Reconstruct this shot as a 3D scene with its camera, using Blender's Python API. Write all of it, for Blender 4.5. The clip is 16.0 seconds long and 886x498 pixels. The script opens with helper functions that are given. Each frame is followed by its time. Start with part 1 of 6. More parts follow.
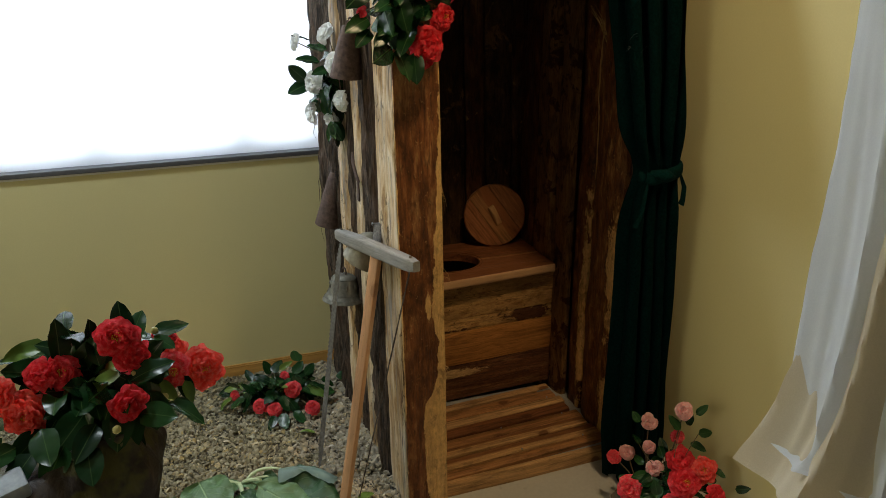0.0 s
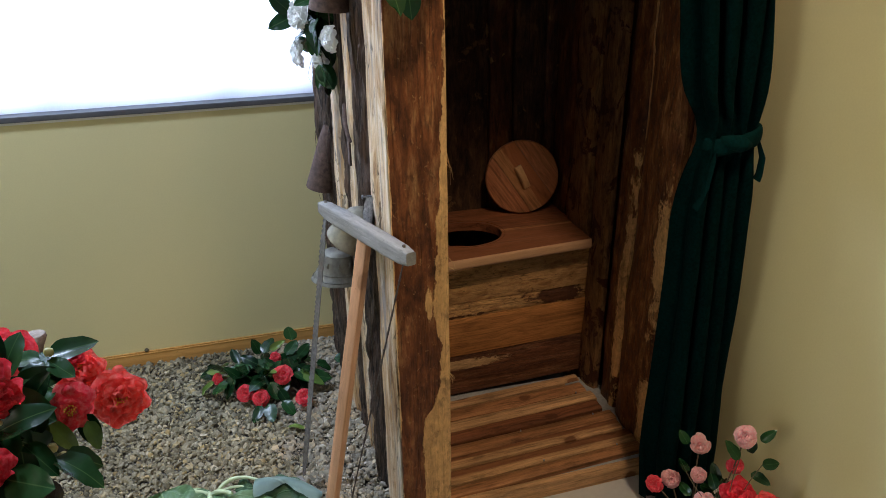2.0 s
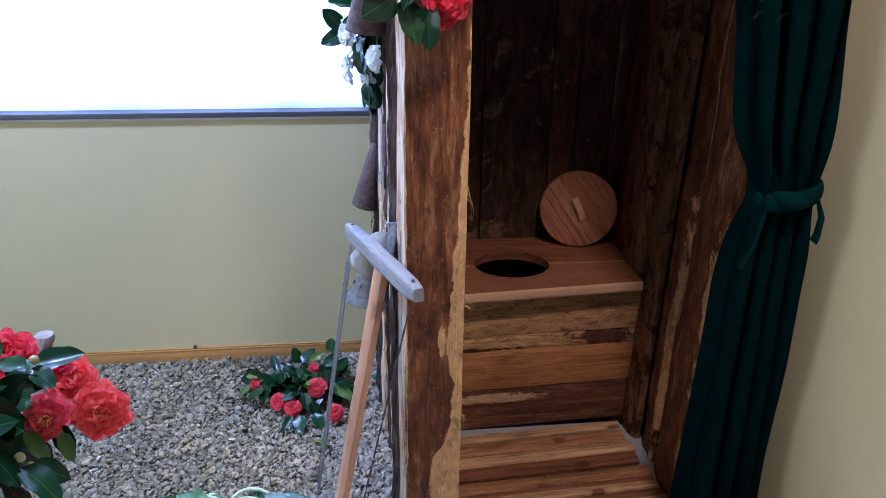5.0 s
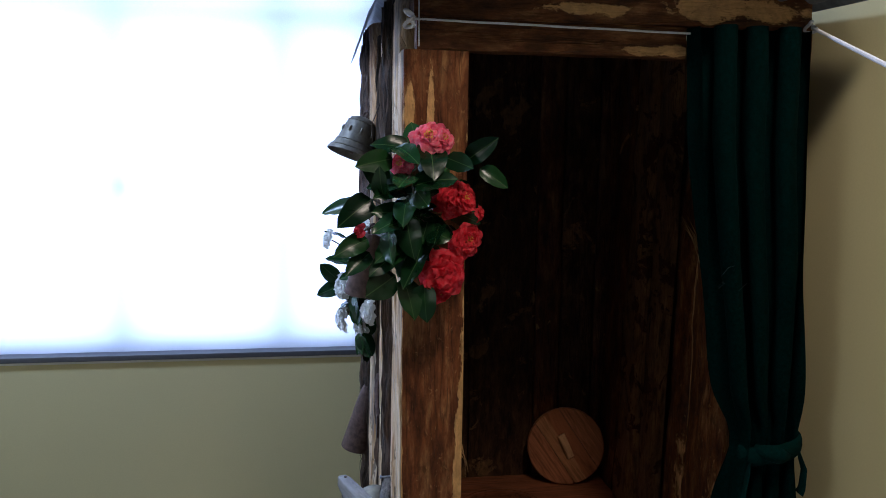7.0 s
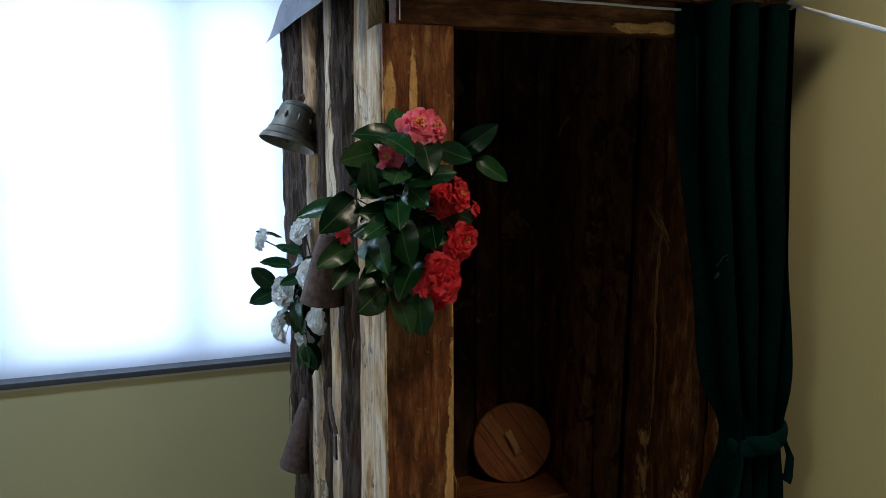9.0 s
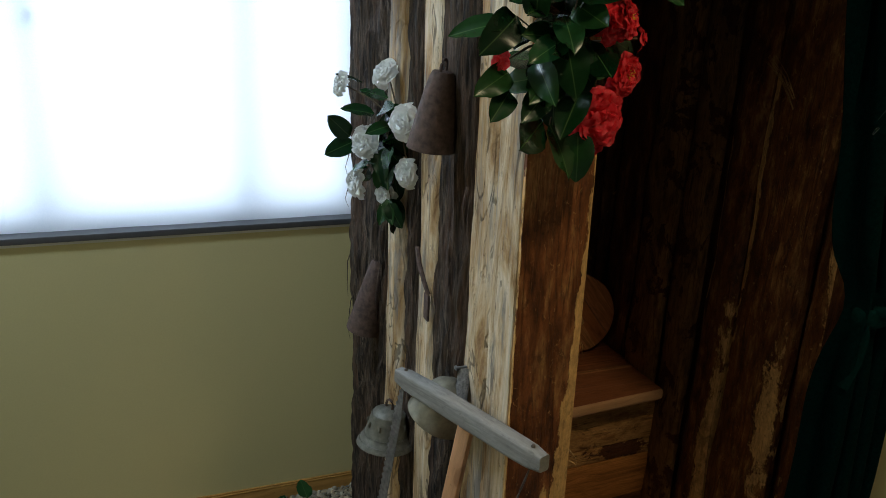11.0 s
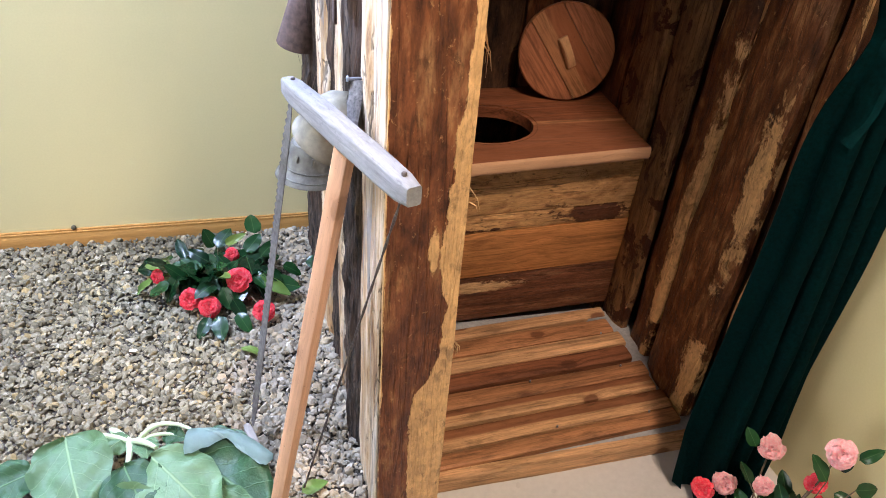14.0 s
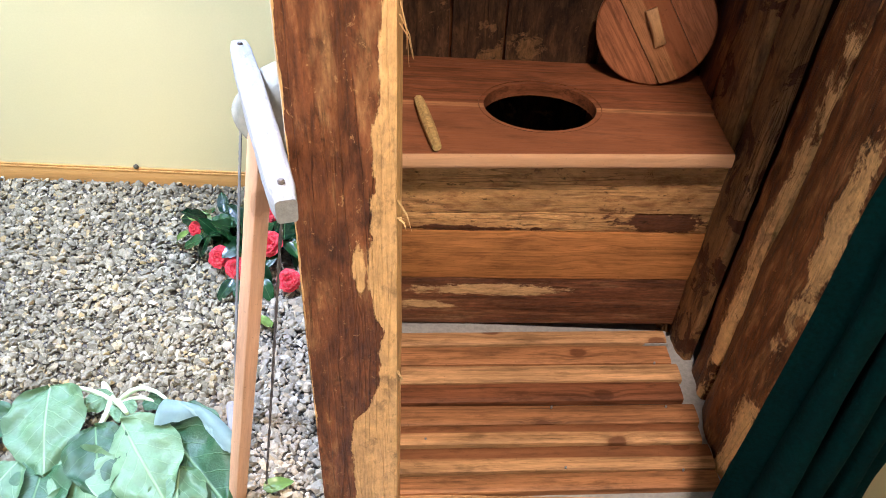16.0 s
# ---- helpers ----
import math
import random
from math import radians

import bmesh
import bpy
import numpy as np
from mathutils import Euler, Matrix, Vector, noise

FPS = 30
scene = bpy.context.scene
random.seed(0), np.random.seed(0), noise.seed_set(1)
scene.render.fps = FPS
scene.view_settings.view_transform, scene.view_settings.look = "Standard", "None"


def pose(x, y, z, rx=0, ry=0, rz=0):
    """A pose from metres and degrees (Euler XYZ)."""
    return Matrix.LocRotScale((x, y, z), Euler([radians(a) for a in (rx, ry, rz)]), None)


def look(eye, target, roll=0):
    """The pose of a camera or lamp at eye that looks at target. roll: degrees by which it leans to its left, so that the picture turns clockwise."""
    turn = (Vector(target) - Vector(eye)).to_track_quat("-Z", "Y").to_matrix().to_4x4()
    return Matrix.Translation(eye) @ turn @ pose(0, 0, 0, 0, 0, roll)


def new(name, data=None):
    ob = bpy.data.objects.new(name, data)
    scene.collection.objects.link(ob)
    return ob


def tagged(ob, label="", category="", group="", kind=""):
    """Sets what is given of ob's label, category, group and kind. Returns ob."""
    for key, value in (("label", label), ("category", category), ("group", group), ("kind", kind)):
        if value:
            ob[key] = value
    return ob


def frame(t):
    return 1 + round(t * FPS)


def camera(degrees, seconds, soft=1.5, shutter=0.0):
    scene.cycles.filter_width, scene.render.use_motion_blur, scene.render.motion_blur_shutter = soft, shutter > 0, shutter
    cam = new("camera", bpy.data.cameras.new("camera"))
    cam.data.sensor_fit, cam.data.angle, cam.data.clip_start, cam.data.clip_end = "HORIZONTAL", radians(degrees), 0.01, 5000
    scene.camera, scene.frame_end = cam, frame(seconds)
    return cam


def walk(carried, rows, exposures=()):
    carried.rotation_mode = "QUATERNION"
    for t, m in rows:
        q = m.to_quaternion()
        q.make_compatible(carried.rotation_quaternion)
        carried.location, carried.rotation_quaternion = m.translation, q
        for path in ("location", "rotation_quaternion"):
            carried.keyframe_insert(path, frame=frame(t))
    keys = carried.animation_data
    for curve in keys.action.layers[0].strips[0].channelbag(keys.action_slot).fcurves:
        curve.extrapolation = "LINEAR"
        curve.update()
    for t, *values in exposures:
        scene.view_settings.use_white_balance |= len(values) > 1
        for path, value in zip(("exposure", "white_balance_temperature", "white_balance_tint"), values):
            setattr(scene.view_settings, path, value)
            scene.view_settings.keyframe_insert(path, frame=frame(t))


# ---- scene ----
cam = camera(61.1, 16.0, 0.9)
PATH = [
    (0, (-0.446, -1.836, 1.725), (0.154, -0.037, 1.088), -1.2),
    (0.5, (-0.423, -1.64, 1.707), (0.198, 0.119, 0.984), -0.6),
    (1, (-0.398, -1.492, 1.691), (0.244, 0.238, 0.919), -1.2),
    (1.5, (-0.336, -1.429, 1.681), (0.266, 0.312, 0.903), -1.9),
    (2, (-0.211, -1.378, 1.677), (0.275, 0.392, 0.883), -1.0),
    (2.5, (-0.097, -1.334, 1.664), (0.312, 0.448, 0.854), -1.2),
    (3, (-0.013, -1.307, 1.657), (0.376, 0.467, 0.817), -1.4),
    (3.2, (-0.007, -1.284, 1.671), (0.385, 0.478, 0.81), -0.8),
    (5.3, (-0.002, -1.334, 1.719), (0.22, 0.514, 0.986), 0.9),
    (5.5, (-0.007, -1.341, 1.727), (0.217, 0.521, 1.034), 0.8),
    (6, (-0.015, -1.351, 1.766), (0.236, 0.543, 1.174), 0.8),
    (6.5, (-0.033, -1.358, 1.812), (0.235, 0.583, 1.41), 0.8),
    (7, (-0.049, -1.373, 1.854), (0.251, 0.588, 1.599), 0.8),
    (7.5, (-0.056, -1.379, 1.89), (0.302, 0.583, 1.737), 0.5),
    (8, (-0.065, -1.359, 1.893), (0.413, 0.575, 1.722), -2.0),
    (8.2, (-0.085, -1.317, 1.886), (0.433, 0.603, 1.671), -1.7),
    (10.3, (-0.491, -0.93, 1.835), (0.25, 0.888, 1.452), 1.1),
    (10.5, (-0.494, -0.918, 1.809), (0.219, 0.898, 1.372), 1.1),
    (11, (-0.477, -0.903, 1.758), (0.2, 0.881, 1.159), 2.0),
    (11.5, (-0.456, -0.902, 1.711), (0.226, 0.824, 0.968), 3.2),
    (12, (-0.453, -0.895, 1.676), (0.232, 0.785, 0.833), 4.1),
    (12.5, (-0.421, -0.895, 1.632), (0.243, 0.733, 0.679), 5.2),
    (13, (-0.338, -0.893, 1.606), (0.324, 0.698, 0.591), 4.0),
    (13.5, (-0.24, -0.832, 1.575), (0.303, 0.769, 0.507), 3.8),
    (14, (-0.086, -0.758, 1.54), (0.379, 0.812, 0.393), 4.8),
    (14.5, (0.033, -0.699, 1.528), (0.47, 0.844, 0.333), 5.6),
    (15, (0.097, -0.584, 1.527), (0.517, 0.941, 0.304), 6.7),
    (15.5, (0.176, -0.55, 1.513), (0.535, 0.956, 0.248), 4.8),
    (16, (0.298, -0.547, 1.504), (0.326, 0.992, 0.228), 3.0),
]
EXPOSURES = [(0, 0.0, 6450, 4), (1.5, 0.44, 5700, 8), (3, 0.74, 4900, 23), (5.5, 1.03, 4380, 27), (7.5, -0.45, 4950, 13), (8.2, -0.45, 5050, 10), (10.5, -0.68, 5450, -1), (11, -0.53, 5750, 1), (12, 0.15, 5700, 5), (13, 1.40, 5250, 19), (13.5, 1.8, 5150, 22), (14, 1.9, 5120, 22), (16, 2.36, 4980, 20)]
walk(cam, [(t, look(eye, target, roll)) for t, eye, target, roll in PATH], EXPOSURES)

# ---- light and world ----
world = bpy.data.worlds.new("sky")
scene.world = world
world.use_nodes = True
sky = world.node_tree.nodes.new("ShaderNodeTexSky")
sky.sky_type, sky.sun_disc = "NISHITA", False
sky.sun_elevation, sky.sun_rotation = radians(35), radians(20)
world.node_tree.links.new(sky.outputs[0], world.node_tree.nodes["Background"].inputs[0])
world.node_tree.nodes["Background"].inputs[1].default_value = 0.08


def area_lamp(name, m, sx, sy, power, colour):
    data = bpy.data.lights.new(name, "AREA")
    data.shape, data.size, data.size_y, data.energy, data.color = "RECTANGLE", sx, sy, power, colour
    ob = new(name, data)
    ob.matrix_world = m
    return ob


# daylight behind the blind, an added fill lamp in a made-up opening of the left wall; out of view: a cool ceiling panel
# over the gravel, a warm spotlight on the doorway
area_lamp("daylight_back", pose(-1.25, 1.72, 1.9, 90, 0, 180), 2.9, 1.75, 76, (0.78, 0.84, 1.0))
area_lamp("ceiling_panel", pose(-1.35, 0.66, 3.57, 0, 0, 0), 0.6, 0.25, 52, (0.84, 0.91, 1.0))
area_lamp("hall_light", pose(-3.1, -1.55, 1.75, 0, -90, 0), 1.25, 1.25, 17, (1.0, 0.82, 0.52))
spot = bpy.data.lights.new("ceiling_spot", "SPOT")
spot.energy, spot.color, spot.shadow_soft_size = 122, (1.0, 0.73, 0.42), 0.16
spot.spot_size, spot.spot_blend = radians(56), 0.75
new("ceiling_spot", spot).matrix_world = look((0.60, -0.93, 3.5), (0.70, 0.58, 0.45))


# ---- materials ----
def material(name, rough=0.6, metal=0.0):
    m = bpy.data.materials.new(name)
    m.use_nodes = True
    t = m.node_tree
    b = t.nodes["Principled BSDF"]
    b.inputs["Roughness"].default_value, b.inputs["Metallic"].default_value = rough, metal
    return m, t, b


def ramp(t, source, *stops):
    n = t.nodes.new("ShaderNodeValToRGB")
    e = n.color_ramp.elements
    while len(e) < len(stops):
        e.new(0.5)
    for k, (at, c) in enumerate(stops):
        e[k].position = at
        e[k].color = (c, c, c, 1) if isinstance(c, (int, float)) else (*c, 1)
    t.links.new(source, n.inputs[0])
    return n.outputs[0]


def mixed(t, fac, a, b, how="MIX"):
    n = t.nodes.new("ShaderNodeMix")
    n.data_type, n.blend_type = "RGBA", how
    for socket, v in ((n.inputs[0], fac), (n.inputs[6], a), (n.inputs[7], b)):
        if isinstance(v, (int, float)):
            socket.default_value = v
        elif isinstance(v, tuple):
            socket.default_value = (*v, 1)
        else:
            t.links.new(v, socket)
    return n.outputs[2]


def coords(t, scale=(1, 1, 1), shift=None, kind="Object"):
    c = t.nodes.new("ShaderNodeTexCoord")
    m = t.nodes.new("ShaderNodeMapping")
    m.inputs["Scale"].default_value = scale
    t.links.new(c.outputs[kind], m.inputs["Vector"])
    if shift is not None:
        t.links.new(shift, m.inputs["Location"])
    return m.outputs[0]


def fuzz(t, vector, scale, detail=4.0, rough=0.55, distort=0.0, w=None):
    n = t.nodes.new("ShaderNodeTexNoise")
    n.noise_dimensions = "4D" if w is not None else "3D"
    n.inputs["Scale"].default_value, n.inputs["Detail"].default_value = scale, detail
    n.inputs["Roughness"].default_value, n.inputs["Distortion"].default_value = rough, distort
    t.links.new(vector, n.inputs["Vector"])
    if w is not None:
        t.links.new(w, n.inputs["W"])
    return n.outputs[0]


def chance(t, times=37.0):
    """A number of its own for each object."""
    i = t.nodes.new("ShaderNodeObjectInfo")
    n = t.nodes.new("ShaderNodeMath")
    n.operation = "MULTIPLY"
    n.inputs[1].default_value = times
    t.links.new(i.outputs["Random"], n.inputs[0])
    return n.outputs[0]


def bump(t, b, height, strength=0.4, distance=0.004):
    n = t.nodes.new("ShaderNodeBump")
    n.inputs["Strength"].default_value, n.inputs["Distance"].default_value = strength, distance
    t.links.new(height, n.inputs["Height"])
    t.links.new(n.outputs[0], b.inputs["Normal"])


def torn_mask(t, torn, big, small):
    """White inside ovals (x, z, half width, half length) with edges frayed by two noises."""
    def calc(how, a, b=None):
        n = t.nodes.new("ShaderNodeMath")
        n.operation = how
        for socket, v in zip(n.inputs, (a, b)):
            if v is None:
                continue
            if isinstance(v, (int, float)):
                socket.default_value = v
            else:
                t.links.new(v, socket)
        return n.outputs[0]

    c, s = t.nodes.new("ShaderNodeTexCoord"), t.nodes.new("ShaderNodeSeparateXYZ")
    t.links.new(c.outputs["Object"], s.inputs[0])
    best = None
    for x, z, rx, rz in torn:
        dx, dz = calc("DIVIDE", calc("SUBTRACT", s.outputs[0], x), rx), calc("DIVIDE", calc("SUBTRACT", s.outputs[2], z), rz)
        v = calc("SUBTRACT", 1.0, calc("SQRT", calc("ADD", calc("MULTIPLY", dx, dx), calc("MULTIPLY", dz, dz))))
        best = v if best is None else calc("MAXIMUM", best, v)
    frayed = calc("ADD", best, calc("ADD", calc("MULTIPLY", calc("SUBTRACT", big, 0.5), 2.4), calc("MULTIPLY", calc("SUBTRACT", small, 0.5), 1.3)))
    return ramp(t, frayed, (0.27, 0.0), (0.40, 1.0))


def strip_mask(t, strip, big, small):
    """White on the +x side of an edge given as (height, x) pairs, its line frayed by two noises."""
    c, s = t.nodes.new("ShaderNodeTexCoord"), t.nodes.new("ShaderNodeSeparateXYZ")
    t.links.new(c.outputs["Object"], s.inputs[0])

    def calc(how, a, b):
        n = t.nodes.new("ShaderNodeMath")
        n.operation = how
        for socket, v in zip(n.inputs, (a, b)):
            if isinstance(v, (int, float)):
                socket.default_value = v
            else:
                t.links.new(v, socket)
        return n.outputs[0]

    edge = ramp(t, calc("DIVIDE", s.outputs[2], 2.1), *[(z / 2.1, (x + 0.08) / 0.16) for z, x in strip])
    away = calc("DIVIDE", calc("SUBTRACT", s.outputs[0], calc("SUBTRACT", calc("MULTIPLY", edge, 0.16), 0.08)), 0.034)
    frayed = calc("ADD", away, calc("ADD", calc("MULTIPLY", calc("SUBTRACT", big, 0.5), 1.3), calc("MULTIPLY", calc("SUBTRACT", small, 0.5), 0.9)))
    return ramp(t, calc("ADD", frayed, 0.5), (0.48, 0.0), (0.53, 1.0))


def wood(name, dark, mid, light, patch=0.62, patch_soft=0.03, rough=0.65, grain=0.07, tone=0.0, relief=0.5, spots=0.35, cracks=0.6, fibres=0.35, torn=(), strip=(), blotch=0.75, flecks=0.0):
    """Sawn or split wood with its grain along local z: wavy figure, patches of other wood, cracks, pits, fibres."""
    m, t, b = material(name, rough)
    b.inputs["Specular IOR Level"].default_value = 0.22
    w = chance(t)
    along = coords(t, (1, 1, grain))
    wide = coords(t, (1, 1, grain * 3.2))
    figure = fuzz(t, along, 34, 6, 0.66, 0.35, w)
    streak = ramp(t, figure, (0.33, dark), (0.52, mid), (0.72, tuple(0.55 * a + 0.45 * c for a, c in zip(mid, light))))
    cloud = fuzz(t, coords(t, (1, 1, 0.35)), 14, 4, 0.65, 0.8, w)
    streak = mixed(t, blotch, streak, ramp(t, cloud, (0.3, 0.45), (0.62, 1.25)), "MULTIPLY")
    big = fuzz(t, wide, 9, 7, 0.66, 0.7, w)
    mask = ramp(t, big, (patch, 0.0), (patch + patch_soft, 1.0))
    if torn:
        mask = torn_mask(t, torn, big, fuzz(t, coords(t, (1, 1, 0.3)), 60, 5, 0.7, 0.5, w))
    if strip:
        mask = mixed(t, 1.0, mask, strip_mask(t, strip, big, fuzz(t, coords(t, (1, 1, 0.3)), 60, 5, 0.7, 0.5, w)), "LIGHTEN")
    pale = ramp(t, fuzz(t, wide, 40, 4, 0.65, 0.6, w), (0.3, tuple(0.66 * c for c in light)), (0.62, light))
    fibre = fuzz(t, coords(t, (1, 1, 0.07)), 230, 3, 0.6, 0.25, w)
    scuff = fuzz(t, coords(t, (1, 1, 0.35)), 120, 5, 0.75, 0.3, w)
    split = fuzz(t, coords(t, (1, 1, 0.045)), 46, 3, 0.5, 0.4, w)
    gap = ramp(t, split, (0.475, 1.0), (0.495, 1.0 - cracks), (0.505, 1.0 - cracks), (0.525, 1.0))
    often = ramp(t, cloud, (0.45, 0.0), (0.6, 1.0))
    streak = mixed(t, fibres, streak, ramp(t, fibre, (0.32, 0.3), (0.62, 1.2)), "MULTIPLY")
    streak = mixed(t, often, streak, mixed(t, 1.0, streak, gap, "MULTIPLY"))
    pale = mixed(t, fibres * 0.7, pale, ramp(t, fibre, (0.34, 0.45), (0.6, 1.15)), "MULTIPLY")
    colour = mixed(t, mask, streak, pale)
    colour = mixed(t, fibres * 1.6, colour, ramp(t, scuff, (0.36, 0.45), (0.5, 1.0), (0.66, 1.35)), "MULTIPLY")
    speck = ramp(t, fuzz(t, coords(t, (1, 1, 0.5)), 90, 4, 0.7, 0.0, w), (0.58, 1.0), (0.70, 1.0 - spots))
    colour = mixed(t, 1.0, colour, speck, "MULTIPLY")
    if flecks:
        crust = ramp(t, fuzz(t, coords(t, (1, 1, 0.45)), 34, 6, 0.72, 0.4, w), (0.54, 1.0), (0.63, 0.42))
        colour = mixed(t, flecks, colour, crust, "MULTIPLY")
        crumb = ramp(t, fuzz(t, coords(t, (1, 1, 0.6)), 75, 5, 0.75, 0.6, w), (0.60, 0.0), (0.66, flecks))
        colour = mixed(t, crumb, colour, tuple(0.3 * a + 0.5 * c for a, c in zip(mid, light)))
    if tone:
        i = t.nodes.new("ShaderNodeObjectInfo")
        colour = mixed(t, 1.0, colour, ramp(t, i.outputs["Random"], (0.0, 1.0 - tone), (1.0, 1.0 + tone)), "MULTIPLY")
    t.links.new(colour, b.inputs["Base Color"])
    t.links.new(ramp(t, figure, (0.2, rough - 0.12), (0.8, min(1.0, rough + 0.15))), b.inputs["Roughness"])
    total = None
    for source, k in ((fibre, 0.5), (big, 1.0), (cloud, 1.2), (gap, 0.5), (mask, 0.5)):
        n = t.nodes.new("ShaderNodeMath")
        n.operation = "MULTIPLY_ADD"
        n.inputs[1].default_value = k
        t.links.new(source, n.inputs[0])
        if total is None:
            n.inputs[2].default_value = 0.0
        else:
            t.links.new(total, n.inputs[2])
        total = n.outputs[0]
    bump(t, b, total, relief, 0.005)
    return m


def plain(name, colour, rough=0.6, metal=0.0, scale=40, vary=0.25, relief=0.0, dim="Object", stretch=(1, 1, 1), spec=None):
    m, t, b = material(name, rough, metal)
    f = fuzz(t, coords(t, stretch, kind=dim), scale, 5, 0.6)
    g = fuzz(t, coords(t, stretch, kind=dim), scale * 0.13, 3, 0.6)
    c = mixed(t, 1.0, ramp(t, f, (0.3, tuple(v * (1 - vary) for v in colour)), (0.7, tuple(min(1, v * (1 + vary * 0.6)) for v in colour))), ramp(t, g, (0.3, 1 - vary * 0.5), (0.7, 1.0)), "MULTIPLY")
    t.links.new(c, b.inputs["Base Color"])
    t.links.new(ramp(t, g, (0.3, max(0.02, rough - 0.1)), (0.7, min(1, rough + 0.1))), b.inputs["Roughness"])
    if relief:
        bump(t, b, f, relief, 0.003)
    if spec is not None:
        b.inputs["Specular IOR Level"].default_value = spec
    return m


def planed(name, base, dark, lean=0.0, rough=0.45, knots=0.5, tone=0.12, stain=0.5, cells=5.5, middle=0.0, grain=0.8):
    """Planed board with its grain along local z: even colour, thin grain lines, knots, a darker side, worn marks."""
    m, t, b = material(name, rough)
    w = chance(t, 91.0)
    b.inputs["Specular IOR Level"].default_value = 0.16
    s, c = t.nodes.new("ShaderNodeSeparateXYZ"), t.nodes.new("ShaderNodeTexCoord")
    t.links.new(c.outputs["Object"], s.inputs[0])

    def calc(how, a, b2):
        n = t.nodes.new("ShaderNodeMath")
        n.operation = how
        for socket, v in zip(n.inputs, (a, b2)):
            if isinstance(v, (int, float)):
                socket.default_value = v
            else:
                t.links.new(v, socket)
        return n.outputs[0]

    spot = t.nodes.new("ShaderNodeCombineXYZ")
    t.links.new(calc("ADD", calc("MULTIPLY", s.outputs[0], 1.0), w), spot.inputs[0])
    t.links.new(calc("ADD", calc("MULTIPLY", s.outputs[2], 0.62), w), spot.inputs[1])
    v = t.nodes.new("ShaderNodeTexVoronoi")
    v.voronoi_dimensions = "2D"
    v.inputs["Scale"].default_value = cells
    t.links.new(spot.outputs[0], v.inputs["Vector"])
    near = calc("ADD", v.outputs["Distance"], calc("MULTIPLY", calc("SUBTRACT", fuzz(t, coords(t, (1, 1, 0.6)), 45, 3, 0.6, 0.0, w), 0.5), 0.10))
    knot = ramp(t, near, (0.05, 1.0), (0.07, 0.9), (0.085, 0.3), (0.13, 0.0))
    bent = calc("ADD", s.outputs[0], calc("MULTIPLY", ramp(t, near, (0.04, 1.0), (0.22, 0.0)), 0.012))
    lane = t.nodes.new("ShaderNodeCombineXYZ")
    t.links.new(bent, lane.inputs[0])
    t.links.new(s.outputs[1], lane.inputs[1])
    t.links.new(calc("MULTIPLY", s.outputs[2], 0.03), lane.inputs[2])
    lines = fuzz(t, lane.outputs[0], 120, 3, 0.55, 0.3, w)
    broad = fuzz(t, lane.outputs[0], 26, 3, 0.6, 0.4, w)
    colour = ramp(t, broad, (0.34, tuple(0.72 * q + 0.28 * d for q, d in zip(base, dark))), (0.6, base), (0.75, tuple(min(1, q * 1.15) for q in base)))
    colour = mixed(t, grain, colour, ramp(t, lines, (0.30, 0.42), (0.50, 0.95), (0.66, 1.18)), "MULTIPLY")
    thread = fuzz(t, coords(t, (1, 1, 0.06)), 420, 2, 0.6, 0.2, w)
    colour = mixed(t, 0.6 * grain, colour, ramp(t, thread, (0.34, 0.5), (0.56, 1.1)), "MULTIPLY")
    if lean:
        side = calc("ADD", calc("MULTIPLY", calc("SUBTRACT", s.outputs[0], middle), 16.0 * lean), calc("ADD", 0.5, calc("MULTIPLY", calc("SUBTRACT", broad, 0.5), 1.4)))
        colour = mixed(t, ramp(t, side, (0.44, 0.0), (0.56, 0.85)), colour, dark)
    patch = fuzz(t, coords(t, (1, 1, 0.3)), 11, 5, 0.65, 0.5, w)
    colour = mixed(t, stain, colour, ramp(t, patch, (0.30, 0.38), (0.46, 0.85), (0.6, 1.08)), "MULTIPLY")
    grime = fuzz(t, coords(t, (1, 1, 0.22)), 38, 5, 0.7, 0.4, w)
    colour = mixed(t, stain, colour, ramp(t, grime, (0.34, 0.45), (0.48, 1.0)), "MULTIPLY")
    colour = mixed(t, calc("MULTIPLY", knot, knots), colour, tuple(0.6 * d for d in dark))
    speck = ramp(t, fuzz(t, coords(t), 160, 3, 0.7, 0.0, w), (0.62, 1.0), (0.72, 0.6))
    colour = mixed(t, 1.0, colour, speck, "MULTIPLY")
    if tone:
        o = t.nodes.new("ShaderNodeObjectInfo")
        colour = mixed(t, 1.0, colour, ramp(t, o.outputs["Random"], (0.0, 1 - tone), (1.0, 1 + tone)), "MULTIPLY")
    t.links.new(colour, b.inputs["Base Color"])
    t.links.new(ramp(t, patch, (0.3, rough + 0.15), (0.7, rough - 0.08)), b.inputs["Roughness"])
    bump(t, b, calc("ADD", calc("MULTIPLY", lines, 0.7), calc("SUBTRACT", patch, calc("MULTIPLY", knot, 0.3))), 0.4, 0.004)
    return m


